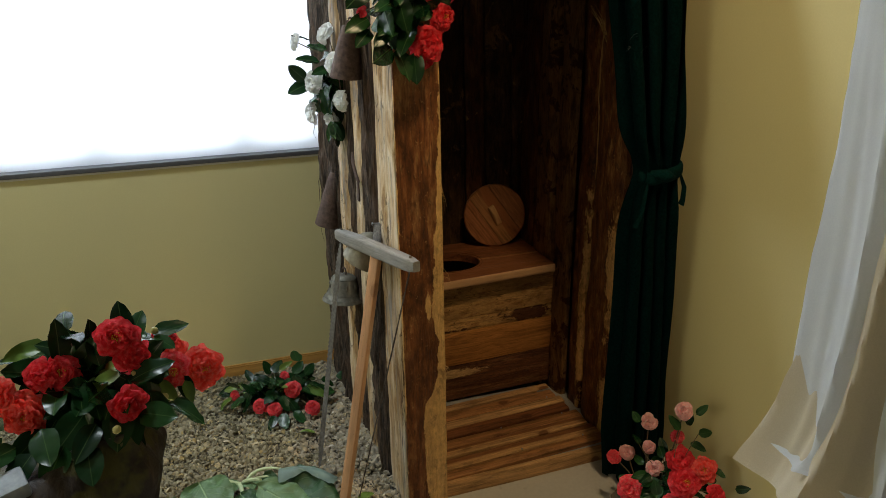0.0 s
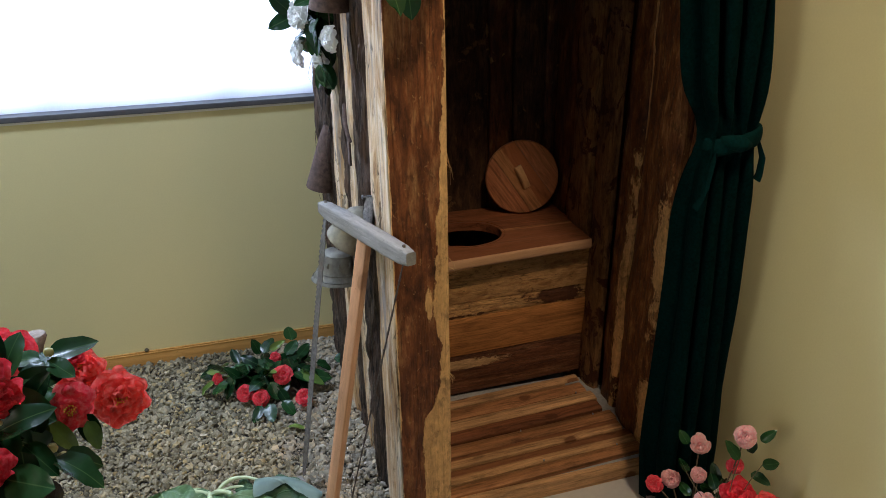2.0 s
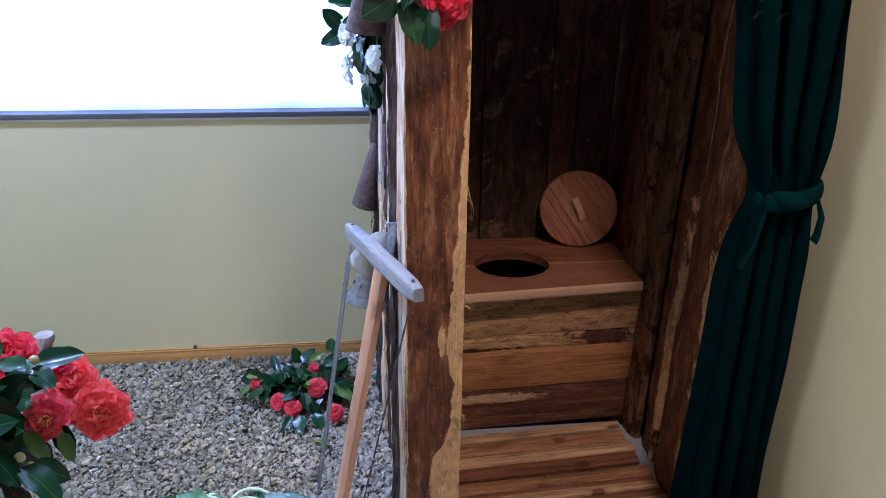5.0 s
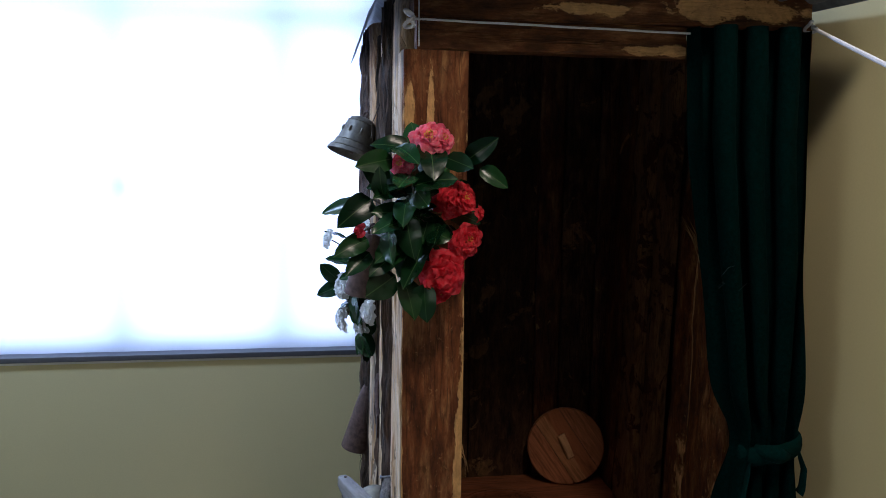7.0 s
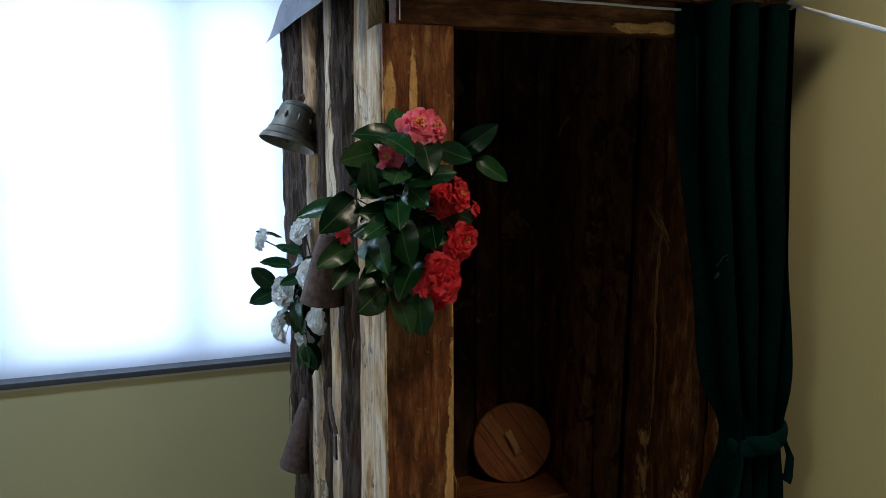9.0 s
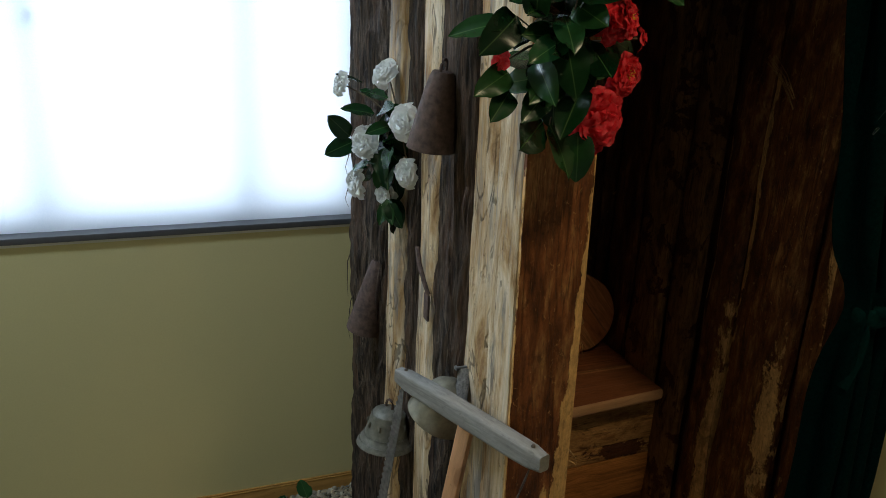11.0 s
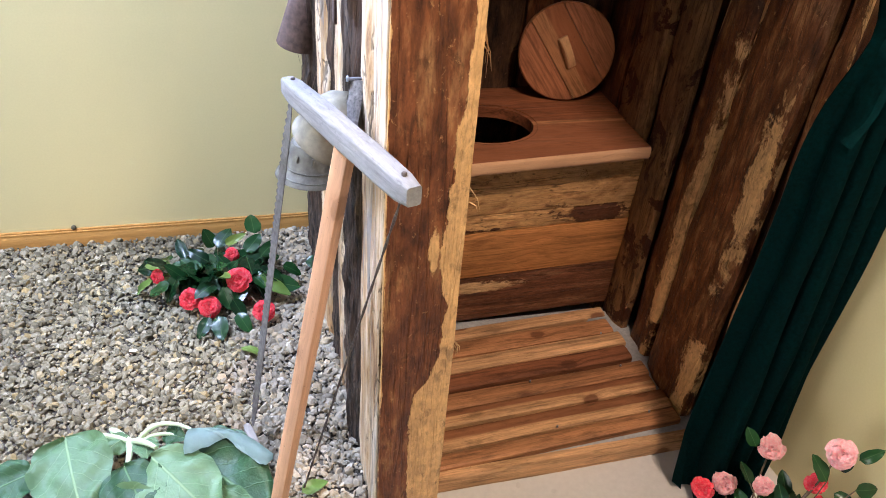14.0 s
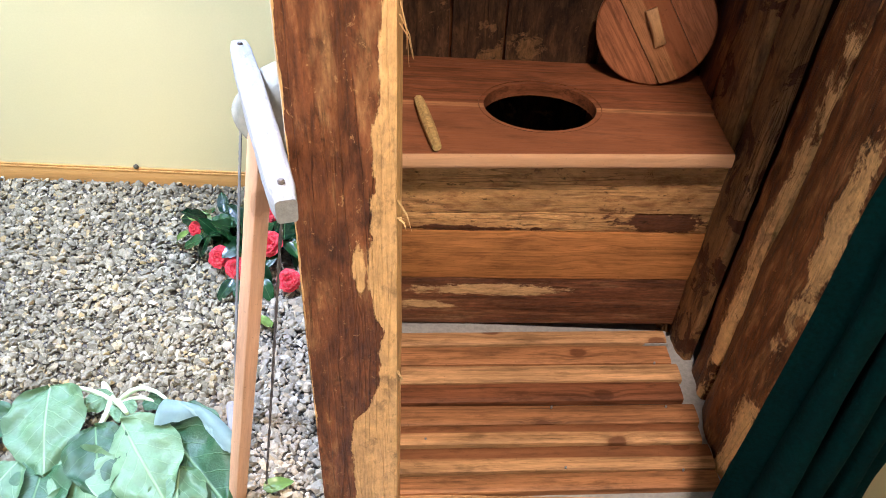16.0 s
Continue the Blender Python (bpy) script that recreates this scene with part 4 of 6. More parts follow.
def stamen_mesh(seed):
    r = random.Random(seed)
    bm = bmesh.new()
    for k in range(26):
        a, d = r.uniform(0, 6.28), 0.2 * math.sqrt(r.random())
        top = Vector((d * 1.2 * math.cos(a), d * 1.2 * math.sin(a), 0.46 + 0.08 * r.random()))
        bot = Vector((d * 0.5 * math.cos(a), d * 0.5 * math.sin(a), 0.08))
        for p, q, w in ((bot, top, 0.012), (top - Vector((0, 0, 0.02)), top + Vector((0, 0, 0.05)), 0.03)):
            x, y = Vector((w, 0, 0)), Vector((0, w, 0))
            lo, hi = [bm.verts.new(p + s) for s in (x, y, -x, -y)], [bm.verts.new(q + s) for s in (x, y, -x, -y)]
            for i in range(4):
                bm.faces.new((lo[i], lo[(i + 1) % 4], hi[(i + 1) % 4], hi[i]))
            bm.faces.new(hi)
    me = bpy.data.meshes.new("stamens")
    bm.to_mesh(me)
    bm.free()
    me.materials.append(M["stamen"])
    return me


LEAVES = [leaf_mesh("leaf", s, M["leaf"], w, d, f, 0.05) for s, w, d, f in ((1, 0.56, 0.18, 0.26), (2, 0.60, 0.30, 0.20), (3, 0.50, 0.10, 0.32), (4, 0.60, 0.05, 0.13))]
YOUNG = leaf_mesh("leaf", 9, M["young"], 0.42, 0.25, 0.3, 0.06)
STAMENS = stamen_mesh(3)
FLOWERS = {
    "red": [flower_mesh("flower", 11, M["red"], 20, 0.72, 0.20, 0.5, 1.0, 1.3, 8, 6, 0.09, 1.35), flower_mesh("flower", 12, M["red"], 17, 0.62, 0.20, 0.5, 1.0, 1.3, 8, 6, 0.09, 1.35)],
    "coral": [flower_mesh("flower", 21, M["coral"], 19, 0.78, 0.22, 0.5, 1.0, 1.6, 9, 7, 0.11, 1.45), flower_mesh("flower", 22, M["coral"], 17, 0.72, 0.22, 0.5, 1.0, 1.5, 9, 7, 0.11, 1.45)],
    "rose": [flower_mesh("flower", 31, M["rose"], 28, 0.9, 0.22, 0.55, 1.0, 1.1, 5, 3, 0.04, 1.1), flower_mesh("flower", 32, M["rose"], 24, 0.85, 0.24, 0.55, 1.0, 1.1, 5, 3, 0.04, 1.1)],
    "loose": [flower_mesh("flower", 36, M["rose"], 13, 0.5, 0.22, 0.5, 1.0, 1.0, 6, 4, 0.04, 1.25), flower_mesh("flower", 37, M["rose"], 15, 0.55, 0.22, 0.5, 1.0, 1.0, 6, 4, 0.04, 1.25)],
    "pink": [flower_mesh("flower", 41, M["pink"], 26, 0.85, 0.34, 0.5, 1.0, 1.2, 4, 3, 0.05), flower_mesh("flower", 42, M["pink"], 22, 0.8, 0.34, 0.5, 1.0, 1.2, 4, 3, 0.05)],
    "white": [flower_mesh("flower", 51, M["white"], 46, 0.85, 0.42, 0.35), flower_mesh("flower", 52, M["white"], 44, 0.8, 0.42, 0.3)],
    "open": [flower_mesh("flower", 71, M["bright"], 12, 0.4, 0.34, 0.4, 1.0, 1.2, 6, 4, 0.08, 1.15), flower_mesh("flower", 72, M["bright"], 13, 0.45, 0.34, 0.4, 1.0, 1.2, 6, 4, 0.08, 1.15)],
    "bud": [flower_mesh("flower", 61, M["red"], 9, 1.05, 0.03, 0.9)],
}


def bud_bm(r):
    return lathe_bm([(0.001, -r), (r * 0.7, -r * 0.75), (r, 0), (r * 0.75, r * 0.7), (r * 0.3, r * 1.1), (0.001, r * 1.2)], 10)


def facing(d, spin=0.0):
    """A turn that takes local z to the direction d."""
    return Vector(d).normalized().to_track_quat("Z", "Y").to_matrix().to_4x4() @ pose(0, 0, 0, 0, 0, spin)


def leaf_pose(at, along, up, length, width=1.0):
    y = Vector(along).normalized()
    z = Vector(up) - y * Vector(up).dot(y)
    z = z.normalized() if z.length > 1e-4 else y.orthogonal().normalized()
    x = y.cross(z)
    m = Matrix((x, y, z)).transposed().to_4x4()
    return Matrix.Translation(at) @ m @ Matrix.Diagonal((length * width, length, length, 1))


def spray(name, label, root, flowers, leaves, seed, heart, spread, count, look_to, length=(0.055, 0.085), young=0, buds=(), extra=None):
    """Cut camellia stems: flowers (place, direction, radius, kind), leaves at given places and more round an oval heart."""
    r = random.Random(seed)
    e = thing(name, label, "flowers", root)
    inv = Matrix.Translation(-Vector(root))
    rootv, look_to = Vector(root), Vector(look_to).normalized()
    for k, (at, d, size, kind) in enumerate(flowers):
        pick = FLOWERS[kind][k % len(FLOWERS[kind])]
        f = new("flower", pick)
        f.parent = e
        f.matrix_basis = inv @ Matrix.Translation(at) @ facing(d, r.uniform(0, 360)) @ Matrix.Diagonal((size, size, size, 1)) @ pose(0, 0, -0.35)
        if kind in ("loose", "coral", "open") or kind == "red" and k % 2 == 0:
            s = new("stamens", STAMENS)
            s.parent = f
        end = Vector(at) - Vector(d).normalized() * size * 0.5
        mid = (rootv + end) / 2 + Vector((r.uniform(-0.02, 0.02), r.uniform(-0.02, 0.02), r.uniform(-0.01, 0.03)))
        pts = [rootv.lerp(mid, s / 3).lerp(mid.lerp(end, s / 3), s / 3) for s in range(4)]
        part("stem", sweep_bm([inv @ p for p in pts], 0.0022, 5), M["twig"], e)
    for at in buds:
        part("flower_bud", bud_bm(0.009), M["budskin"], e, "closed yellowish bud", inv @ Matrix.Translation(at) @ facing((r.uniform(-1, 1), r.uniform(-1, 0), 1)))
    spots = [(Vector(p), True) for p in leaves if len(p) == 3]
    for k in range(count):
        a, b, c = r.gauss(0, 0.45), r.gauss(0, 0.45), r.gauss(0, 0.45)
        p = Vector(heart) + Vector((a * spread[0], b * spread[1], c * spread[2]))
        clear = True
        for at, d, size, kind in flowers:
            off = p - Vector(at)
            ahead = off.dot(look_to)
            if ahead > -0.02 and (off - look_to * ahead).length < size * 0.85 + length[1] * 0.18:
                clear = False
        if clear:
            spots.append((p, False))
    for p in leaves:
        if len(p) == 3:
            continue
        a, tip, up = Vector(p[:3]), Vector(p[3:6]), Vector(p[6:9])
        lf = new("leaf", YOUNG if p[9] == 4 else LEAVES[int(p[9])])
        lf.parent = e
        lf.matrix_basis = inv @ leaf_pose(a, tip - a, up, (tip - a).length, 1.05)
    for k, (p, exact) in enumerate(spots):
        out = (p - Vector(heart))
        out = Vector((out.x / spread[0], out.y / spread[1], out.z / spread[2]))
        along = out.normalized() + Vector((r.uniform(-0.6, 0.6), r.uniform(-0.6, 0.6), r.uniform(-0.9, 0.3)))
        up = look_to * 1.0 + Vector((r.uniform(-0.7, 0.7), r.uniform(-0.7, 0.7), 0.5 + r.uniform(-0.3, 0.6)))
        ln = r.uniform(*length)
        along.normalize()
        start = p - along * ln * 0.5
        lf = new("leaf", YOUNG if r.random() < young else LEAVES[r.randrange(4)])
        lf.parent = e
        lf.matrix_basis = inv @ leaf_pose(start, along, up, ln, r.uniform(0.9, 1.15))
        if k % 3 == 0:
            back = start.lerp(Vector(heart), 0.5)
            part("stem", sweep_bm([inv @ start, inv @ (start.lerp(back, 0.5) + Vector((0, 0.004, -0.004))), inv @ back], 0.0013, 5), M["twig"], e)
    return e


# ---- outhouse fittings ----
lid = thing("seat_lid", "round reddish wooden lid leaning against the back boards", "lid", (0.812, 1.19, 0.784))


def disc_board(x0, x1):
    """A slice of a round board between two cuts, its face towards +z, grain along local z after turning."""
    R, pts = 0.141, []
    for k in range(25):
        a = math.acos(max(-1, min(1, x1 / R))) + (math.acos(max(-1, min(1, x0 / R))) - math.acos(max(-1, min(1, x1 / R)))) * k / 24
        pts.append((R * math.cos(a), R * math.sin(a)))
    pts = pts + [(x, -y) for x, y in reversed(pts) if y > 1e-5]
    rings = []
    for inset, h in ((0.004, -0.011), (0, -0.007), (0, 0.007), (0.004, 0.011)):
        rings.append([(x * (1 - inset / R), h, y * (1 - inset / R)) for x, y in pts])
    return loft(rings)


for x0, x1 in ((-0.141, -0.049), (-0.0465, 0.0545), (0.057, 0.141)):
    part("board", disc_board(x0, x1), M["lid_pale" if -0.1 < x0 < 0 else "lid_red"], lid, m=pose(0, 0, 0, -10, -34, -4))
grip = []
for k in range(9):
    u = -1 + k / 4
    rise, half = 0.020 * (1 - 0.55 * u * u), 0.0125 + 0.002 * u * u
    grip.append([(-half, 0.001, 0.046 * u), (half, 0.001, 0.046 * u), (half, -rise + 0.003, 0.046 * u), (half - 0.003, -rise, 0.046 * u), (-half + 0.003, -rise, 0.046 * u), (-half, -rise + 0.003, 0.046 * u)])
part("handle", loft(grip), M["handle"], lid, "small bowed wooden handle", pose(0, 0, 0, -10, 28, -4) @ pose(-0.004, -0.011, 0, 0, -52, 0))
cob = thing("corn_cob", "dry yellow-brown corn cob lying on the seat", "corn cob", (0.275, 0.91, 0.659))
rings = []
for j in range(13):
    z = -0.105 + 0.21 * j / 12
    rr = 0.0125 * (0.5 + 0.5 * math.sin(math.pi * (0.12 + 0.8 * j / 12)) ** 0.5)
    rings.append([(rr * (1 + 0.12 * (k % 2)) * math.cos(6.283 * k / 16), rr * (1 + 0.12 * (k % 2)) * math.sin(6.283 * k / 16), z) for k in range(16)])
part("core", loft(rings), M["cob"], cob, m=pose(0, 0, 0, 90, 0, 13))

r_s = random.Random(12)
for root, tip, count in (((0.945, 0.515, 1.585), (0.93, 0.60, 1.68), 7), ((0.251, 0.262, 1.175), (0.270, 0.262, 1.115), 4), ((0.250, 0.25, 0.585), (0.262, 0.245, 0.560), 4), ((0.250, 0.25, 0.905), (0.259, 0.246, 0.885), 3)):
    for k in range(count):
        a, b = Vector(root), Vector(tip) + Vector([r_s.uniform(-0.012, 0.012) for _ in range(3)])
        a += Vector((0, r_s.uniform(-0.004, 0.004), r_s.uniform(-0.02, 0.02)))
        part("splinter", sweep_bm([a, a.lerp(b, 0.5) + Vector((0.003, -0.003, 0.004)), b], 0.0016, 4, 0.5, [1.2, 0.9, 0.3]), M["sap"], house)

part("groove", sweep_bm([(HX + (HA + 0.012) * math.cos(a), HY + (HB + 0.010) * math.sin(a), SEAT + 0.0002) for a in (6.2832 * k / 48 for k in range(49))], 0.0011, 5), M["slat_dark"], house, "scored line round the hole")

for x, y, z in ((0.60, 0.605, 0.070), (0.615, 0.435, 0.073), (0.88, 0.44, 0.073), (0.88, 0.62, 0.070), (0.30, 0.50, 0.069), (0.88, 0.76, 0.070)):
    part("nail_head", lathe_bm([(0.0028, -0.004), (0.0028, 0.0012), (0.0018, 0.0018), (0.0002, 0.0019)], 10), M["tin"], house, m=Matrix.Translation((x, y, z)))

# frame saw leaning on the post
saw = thing("frame_saw", "old frame saw with grey arms and a new pine stretcher", "saw")


def beam_between(a, b, w, h, seed, side, mat, name, label, round_ends=True, ends=0.7, crisp=0.34):
    """A bar from a to b; side: the direction of its width."""
    a, b = Vector(a), Vector(b)
    z = (b - a).normalized()
    x = (Vector(side) - z * z.dot(Vector(side))).normalized()
    y = z.cross(x)
    n, L, rings = 14, (b - a).length, []
    for j in range(n + 1):
        t = j / n
        k = 1 - (1 - ends) * (2 * abs(t - 0.5)) ** 3 if round_ends else 1
        if round_ends and j in (0, n):
            k *= 0.82
        ring = []
        for s in range(16):
            q = 6.28318 * (s + 0.5) / 16
            cx, cy = math.copysign(abs(math.cos(q)) ** crisp, math.cos(q)), math.copysign(abs(math.sin(q)) ** crisp, math.sin(q))
            wob = 1 + 0.05 * rnd(seed, cx * 2, cy * 2, t * 6)
            ring.append((cx * w / 2 * k * wob, cy * h / 2 * k * wob, t * L))
        rings.append(ring)
    m = Matrix((x, y, z)).transposed().to_4x4()
    return part(name, loft(rings), mat, saw, label, Matrix.Translation(a) @ m, 50)


ARM_A, ARM_B = Vector((-0.018, 0.558, 0.978)), Vector((0.130, 0.138, 0.982))
beam_between(ARM_A, ARM_B, 0.046, 0.036, 1, (0, 0, 1), M["grey"], "arm", "weathered grey wooden arm", True, 0.86)
beam_between((-0.100, 0.350, 0.045), (0.060, 0.338, 0.968), 0.030, 0.026, 2, (0.71, -0.71, 0), M["pine"], "stretcher", "pale new pine bar", False, 0.7, 0.12)
beam_between((-0.162, 0.572, 0.080), (-0.135, 0.490, 0.060), 0.026, 0.022, 3, (0, 0, 1), M["grey"], "arm", "weathered grey wooden arm")

ARM = (ARM_B - ARM_A).normalized()
for at, r in ((ARM_B - ARM * 0.030 + Vector((0, 0, 0.0235)), 0.0042), (ARM_A + ARM * 0.026 + Vector((0, 0, 0.0225)), 0.004)):
    part("peg", lathe_bm([(r, -0.012), (r, 0.0005), (r * 0.7, 0.002), (0.0004, 0.0022)], 12, 0.0006), M["wire"], saw, "dark worn peg", Matrix.Translation(at))


def blade_bm():
    bm = bmesh.new()
    a, b = Vector((-0.014, 0.540, 0.950)), Vector((-0.145, 0.552, 0.10))
    wdir = (ARM_A - ARM_B).normalized()
    nrm = (b - a).cross(wdir).normalized() * 0.0008
    n = 110
    rows = []
    for j in range(n + 1):
        t = j / n
        p = a.lerp(b, t)
        wid = 0.026 * min(1, 0.35 + 8 * t, 0.35 + 8 * (1 - t))
        tooth = 0.006 * (j % 2)
        rows.append([bm.verts.new(p - wdir * wid * 0.5 + nrm), bm.verts.new(p + wdir * (wid * 0.5 + tooth) + nrm), bm.verts.new(p + wdir * (wid * 0.5 + tooth) - nrm), bm.verts.new(p - wdir * wid * 0.5 - nrm)])
    for r0, r1 in zip(rows, rows[1:]):
        for k in range(4):
            bm.faces.new((r0[k], r0[(k + 1) % 4], r1[(k + 1) % 4], r1[k]))
    return bm


part("blade", blade_bm(), M["blade"], saw, "toothed dark steel blade", smooth=30)
for s in (0, 1):
    pts = [Vector((0.118, 0.165, 0.965)).lerp(Vector((-0.04, 0.37, 0.06)), k / 60) + Vector((math.cos(k * 0.9 + s * 3.14), math.sin(k * 0.9 + s * 3.14), 0)) * 0.0012 for k in range(61)]
    part("tension_cord", sweep_bm(pts, 0.0015, 6), M["wire"], saw, "twisted dark cord")

# bells on the side wall


def bell(label, m, r, h, mat, kind, squash=1.0):
    e = thing("bell", label, "bell", m.translation, "bells on the side wall")
    e.matrix_basis = m
    if kind == "cast":
        prof = [(r, 0), (r * 0.985, h * 0.05), (r * 0.86, h * 0.16), (r * 0.74, h * 0.34), (r * 0.66, h * 0.60), (r * 0.60, h * 0.80), (r * 0.50, h * 0.93), (r * 0.28, h), (0.002, h * 1.01)]
    elif kind == "round":
        prof = [(r * 1.02, 0), (r * 1.02, h * 0.05), (r * 0.98, h * 0.09), (r * 0.96, h * 0.3), (r * 0.86, h * 0.55), (r * 0.66, h * 0.78), (r * 0.36, h * 0.94), (0.002, h)]
    else:
        prof = [(r, 0), (r * 0.98, h * 0.04), (r * 0.82, h * 0.35), (r * 0.62, h * 0.75), (r * 0.5, h * 0.93), (r * 0.40, h), (0.002, h * 1.005)]
    part("body", lathe_bm(prof[::-1] + [(r * 0.97, -0.001)] + [(a * 0.93, b * 0.95) for a, b in prof[1:]], 36, 0.0016 if kind == "cow" else 0.0006, 4, squash), mat, e)
    part("loop", sweep_bm([(0.014 * math.cos(a), 0, h + 0.008 + 0.016 * math.sin(a)) for a in (6.283 * k / 14 for k in range(15))], 0.0035, 6), M["rust"], e)
    part("clapper", sweep_bm([(0, 0, h * 0.8), (0.002, 0, h * 0.4), (0.004, 0, h * 0.12), (0.004, 0, h * 0.05)], 0.006, 8, 1, [0.5, 0.5, 1.0, 0.7]), M["rust"], e)
    if kind == "cast":
        for q in (0.12, 0.30, 0.85):
            rr = float(np.interp(h * q, [p[1] for p in prof], [p[0] for p in prof]))
            part("ring", sweep_bm([((rr + 0.0005) * math.cos(a), (rr + 0.0005) * math.sin(a), h * q) for a in (6.283 * k / 36 for k in range(37))], 0.0018, 5), mat, e)
        for k in range(9):
            a = 6.283 * k / 9
            rr = float(np.interp(h * 0.58, [p[1] for p in prof], [p[0] for p in prof]))
            part("boss", sweep_bm([(rr * math.cos(a), rr * math.sin(a), h * 0.52), ((rr + 0.003) * math.cos(a), (rr + 0.003) * math.sin(a), h * 0.58), (rr * math.cos(a), rr * math.sin(a), h * 0.66)], 0.0035, 6), mat, e)
    return e


def hang(top, mouth):
    """The pose of a bell whose crown points from its mouth towards its top."""
    top, mouth = Vector(top), Vector(mouth)
    return Matrix.Translation(mouth) @ (top - mouth).to_track_quat("Z", "Y").to_matrix().to_4x4()


bell("cast grey bell with raised ornaments, hung tilted from a nail", hang((0.062, 0.925, 1.965), (0.018, 0.905, 1.842)), 0.076, 0.118, M["bronze"], "cast")
bell("tapering brown sheet-iron cowbell hung on the wall", hang((0.060, 0.545, 1.650), (0.044, 0.560, 1.490)), 0.060, 0.158, M["rust"], "cow", 0.85)
bell("long dark rusty cowbell hanging aslant on bark", hang((0.088, 1.085, 1.085), (0.040, 1.10, 0.855)), 0.058, 0.220, M["rust"], "cow", 0.9)
bell("flared bronze bell hanging low on the wall", hang((0.049, 0.850, 0.745), (0.036, 0.845, 0.622)), 0.080, 0.104, M["bronze"], "cast")
bell("large round brass bell hung on a strap behind the saw", hang((0.090, 0.460, 0.996), (0.042, 0.486, 0.898)), 0.066, 0.108, M["brass"], "round")
strap = thing("bell_strap", "worn dark strap holding the brass bell to the wall", "strap")
sz = (Vector((0.094, 0.448, 1.030)) - Vector((0.074, 0.420, 0.955))).normalized()
sx = (Vector((0.8, -0.6, 0)) - sz * sz.dot(Vector((0.8, -0.6, 0)))).normalized()
part("band", plank_bm(0.027, 0.004, 0.086, 610, 0.003, 0.0012, 0.012), M["leather"], strap, m=Matrix.Translation((0.074, 0.420, 0.952)) @ Matrix((sx, sz.cross(sx), sz)).transposed().to_4x4())
part("nail", lathe_bm([(0.003, -0.02), (0.003, 0.004), (0.006, 0.005), (0.005, 0.008), (0.0005, 0.009)], 10), M["tin"], strap, "bright nail head", pose(0.084, 0.455, 1.030, 0, -90, 0))
hook = thing("iron_hook", "bent rusty iron hook nailed to the wall", "hook")
part("bar", sweep_bm([(0.092, 0.775, 1.205), (0.084, 0.735, 1.175), (0.082, 0.690, 1.145), (0.086, 0.668, 1.120)], 0.006, 6, 0.6), M["rust"], hook)
part("plate", box_bm(0.080, 0.086, 0.655, 0.685, 1.055, 1.120, 0.002), M["rust"], hook)

M["thread"] = plain("grey_thread", (0.12, 0.14, 0.15), 0.9)
# curtain at the doorway
curtain = thing("curtain", "dark green cloth curtain gathered by a tie at the doorway", "curtain", (0.96, 0.22, 1.17))
ci = Matrix.Translation((-0.96, -0.22, -1.17))
CZ = [(0.02, 0.868, 1.064), (0.20, 0.854, 1.072), (0.35, 0.858, 1.072), (0.60, 0.866, 1.062), (0.95, 0.870, 1.043), (1.10, 0.882, 1.038), (1.17, 0.894, 1.042), (1.22, 0.894, 1.044), (1.30, 0.862, 1.046), (1.46, 0.838, 1.048), (1.66, 0.798, 1.046), (1.9, 0.755, 1.035), (2.135, 0.738, 1.025)]


def curtain_bm():
    zs, ls, rs = zip(*CZ)
    n, m, rows = 120, 70, []
    bm = bmesh.new()
    for j in range(m + 1):
        z = 0.02 + (2.135 - 0.02) * j / m
        l, rr = float(np.interp(z, zs, ls)), float(np.interp(z, zs, rs))
        pinch = math.exp(-((z - 1.17) / 0.10) ** 2)
        amp = 0.036 * (1 - 0.6 * pinch) + 0.010 * max(0, 0.8 - z)
        row = []
        for i in range(n + 1):
            u = i / n
            ph = 2 * math.pi * (3.8 * u + 0.25 * rnd(3, z * 1.1, u * 2)) + 0.6 * math.sin(z * 2.1)
            y = 0.212 + amp * (math.sin(ph) + 0.28 * math.sin(2 * ph + 0.7)) + 0.014 * rnd(4, u * 9, z * 2.5) + 0.005 * rnd(5, u * 26, z * 5) - 0.02 * pinch * math.sin(math.pi * u)
            y += 0.05 * u ** 4 * min(1.0, max(0.0, (1.1 - z) / 0.7)) - 0.02 * u * max(0.0, 1.0 - z)
            x = l + (rr - l) * u + 0.014 * math.cos(ph * 2 + 1) * (1 - pinch)
            row.append(bm.verts.new((x, y, z)))
        rows.append(row)
    for a, b in zip(rows, rows[1:]):
        for i in range(n):
            bm.faces.new((a[i], a[i + 1], b[i + 1], b[i]))
    bmesh.ops.solidify(bm, geom=bm.faces[:], thickness=0.0015)
    return bm


part("cloth", curtain_bm(), M["curtain"], curtain, m=ci, smooth=80)
tie = []
for k in range(33):
    a = 6.283 * k / 32
    tie.append((0.986 + 0.074 * math.cos(a), 0.208 + 0.043 * math.sin(a), 1.168 + 0.012 * math.cos(a) + 0.006 * rnd(6, a * 2)))
part("tie_band", sweep_bm(tie, 0.0065, 10, 3.6), M["curtain"], curtain, "rolled green tie", ci, 80)
part("knot", sweep_bm([(0.935, 0.185, 1.175), (0.955, 0.165, 1.172), (0.985, 0.158, 1.165), (1.01, 0.165, 1.16)], 0.016, 8, 1.1, [0.6, 1.1, 1.1, 0.5]), M["curtain"], curtain, m=ci, smooth=80)
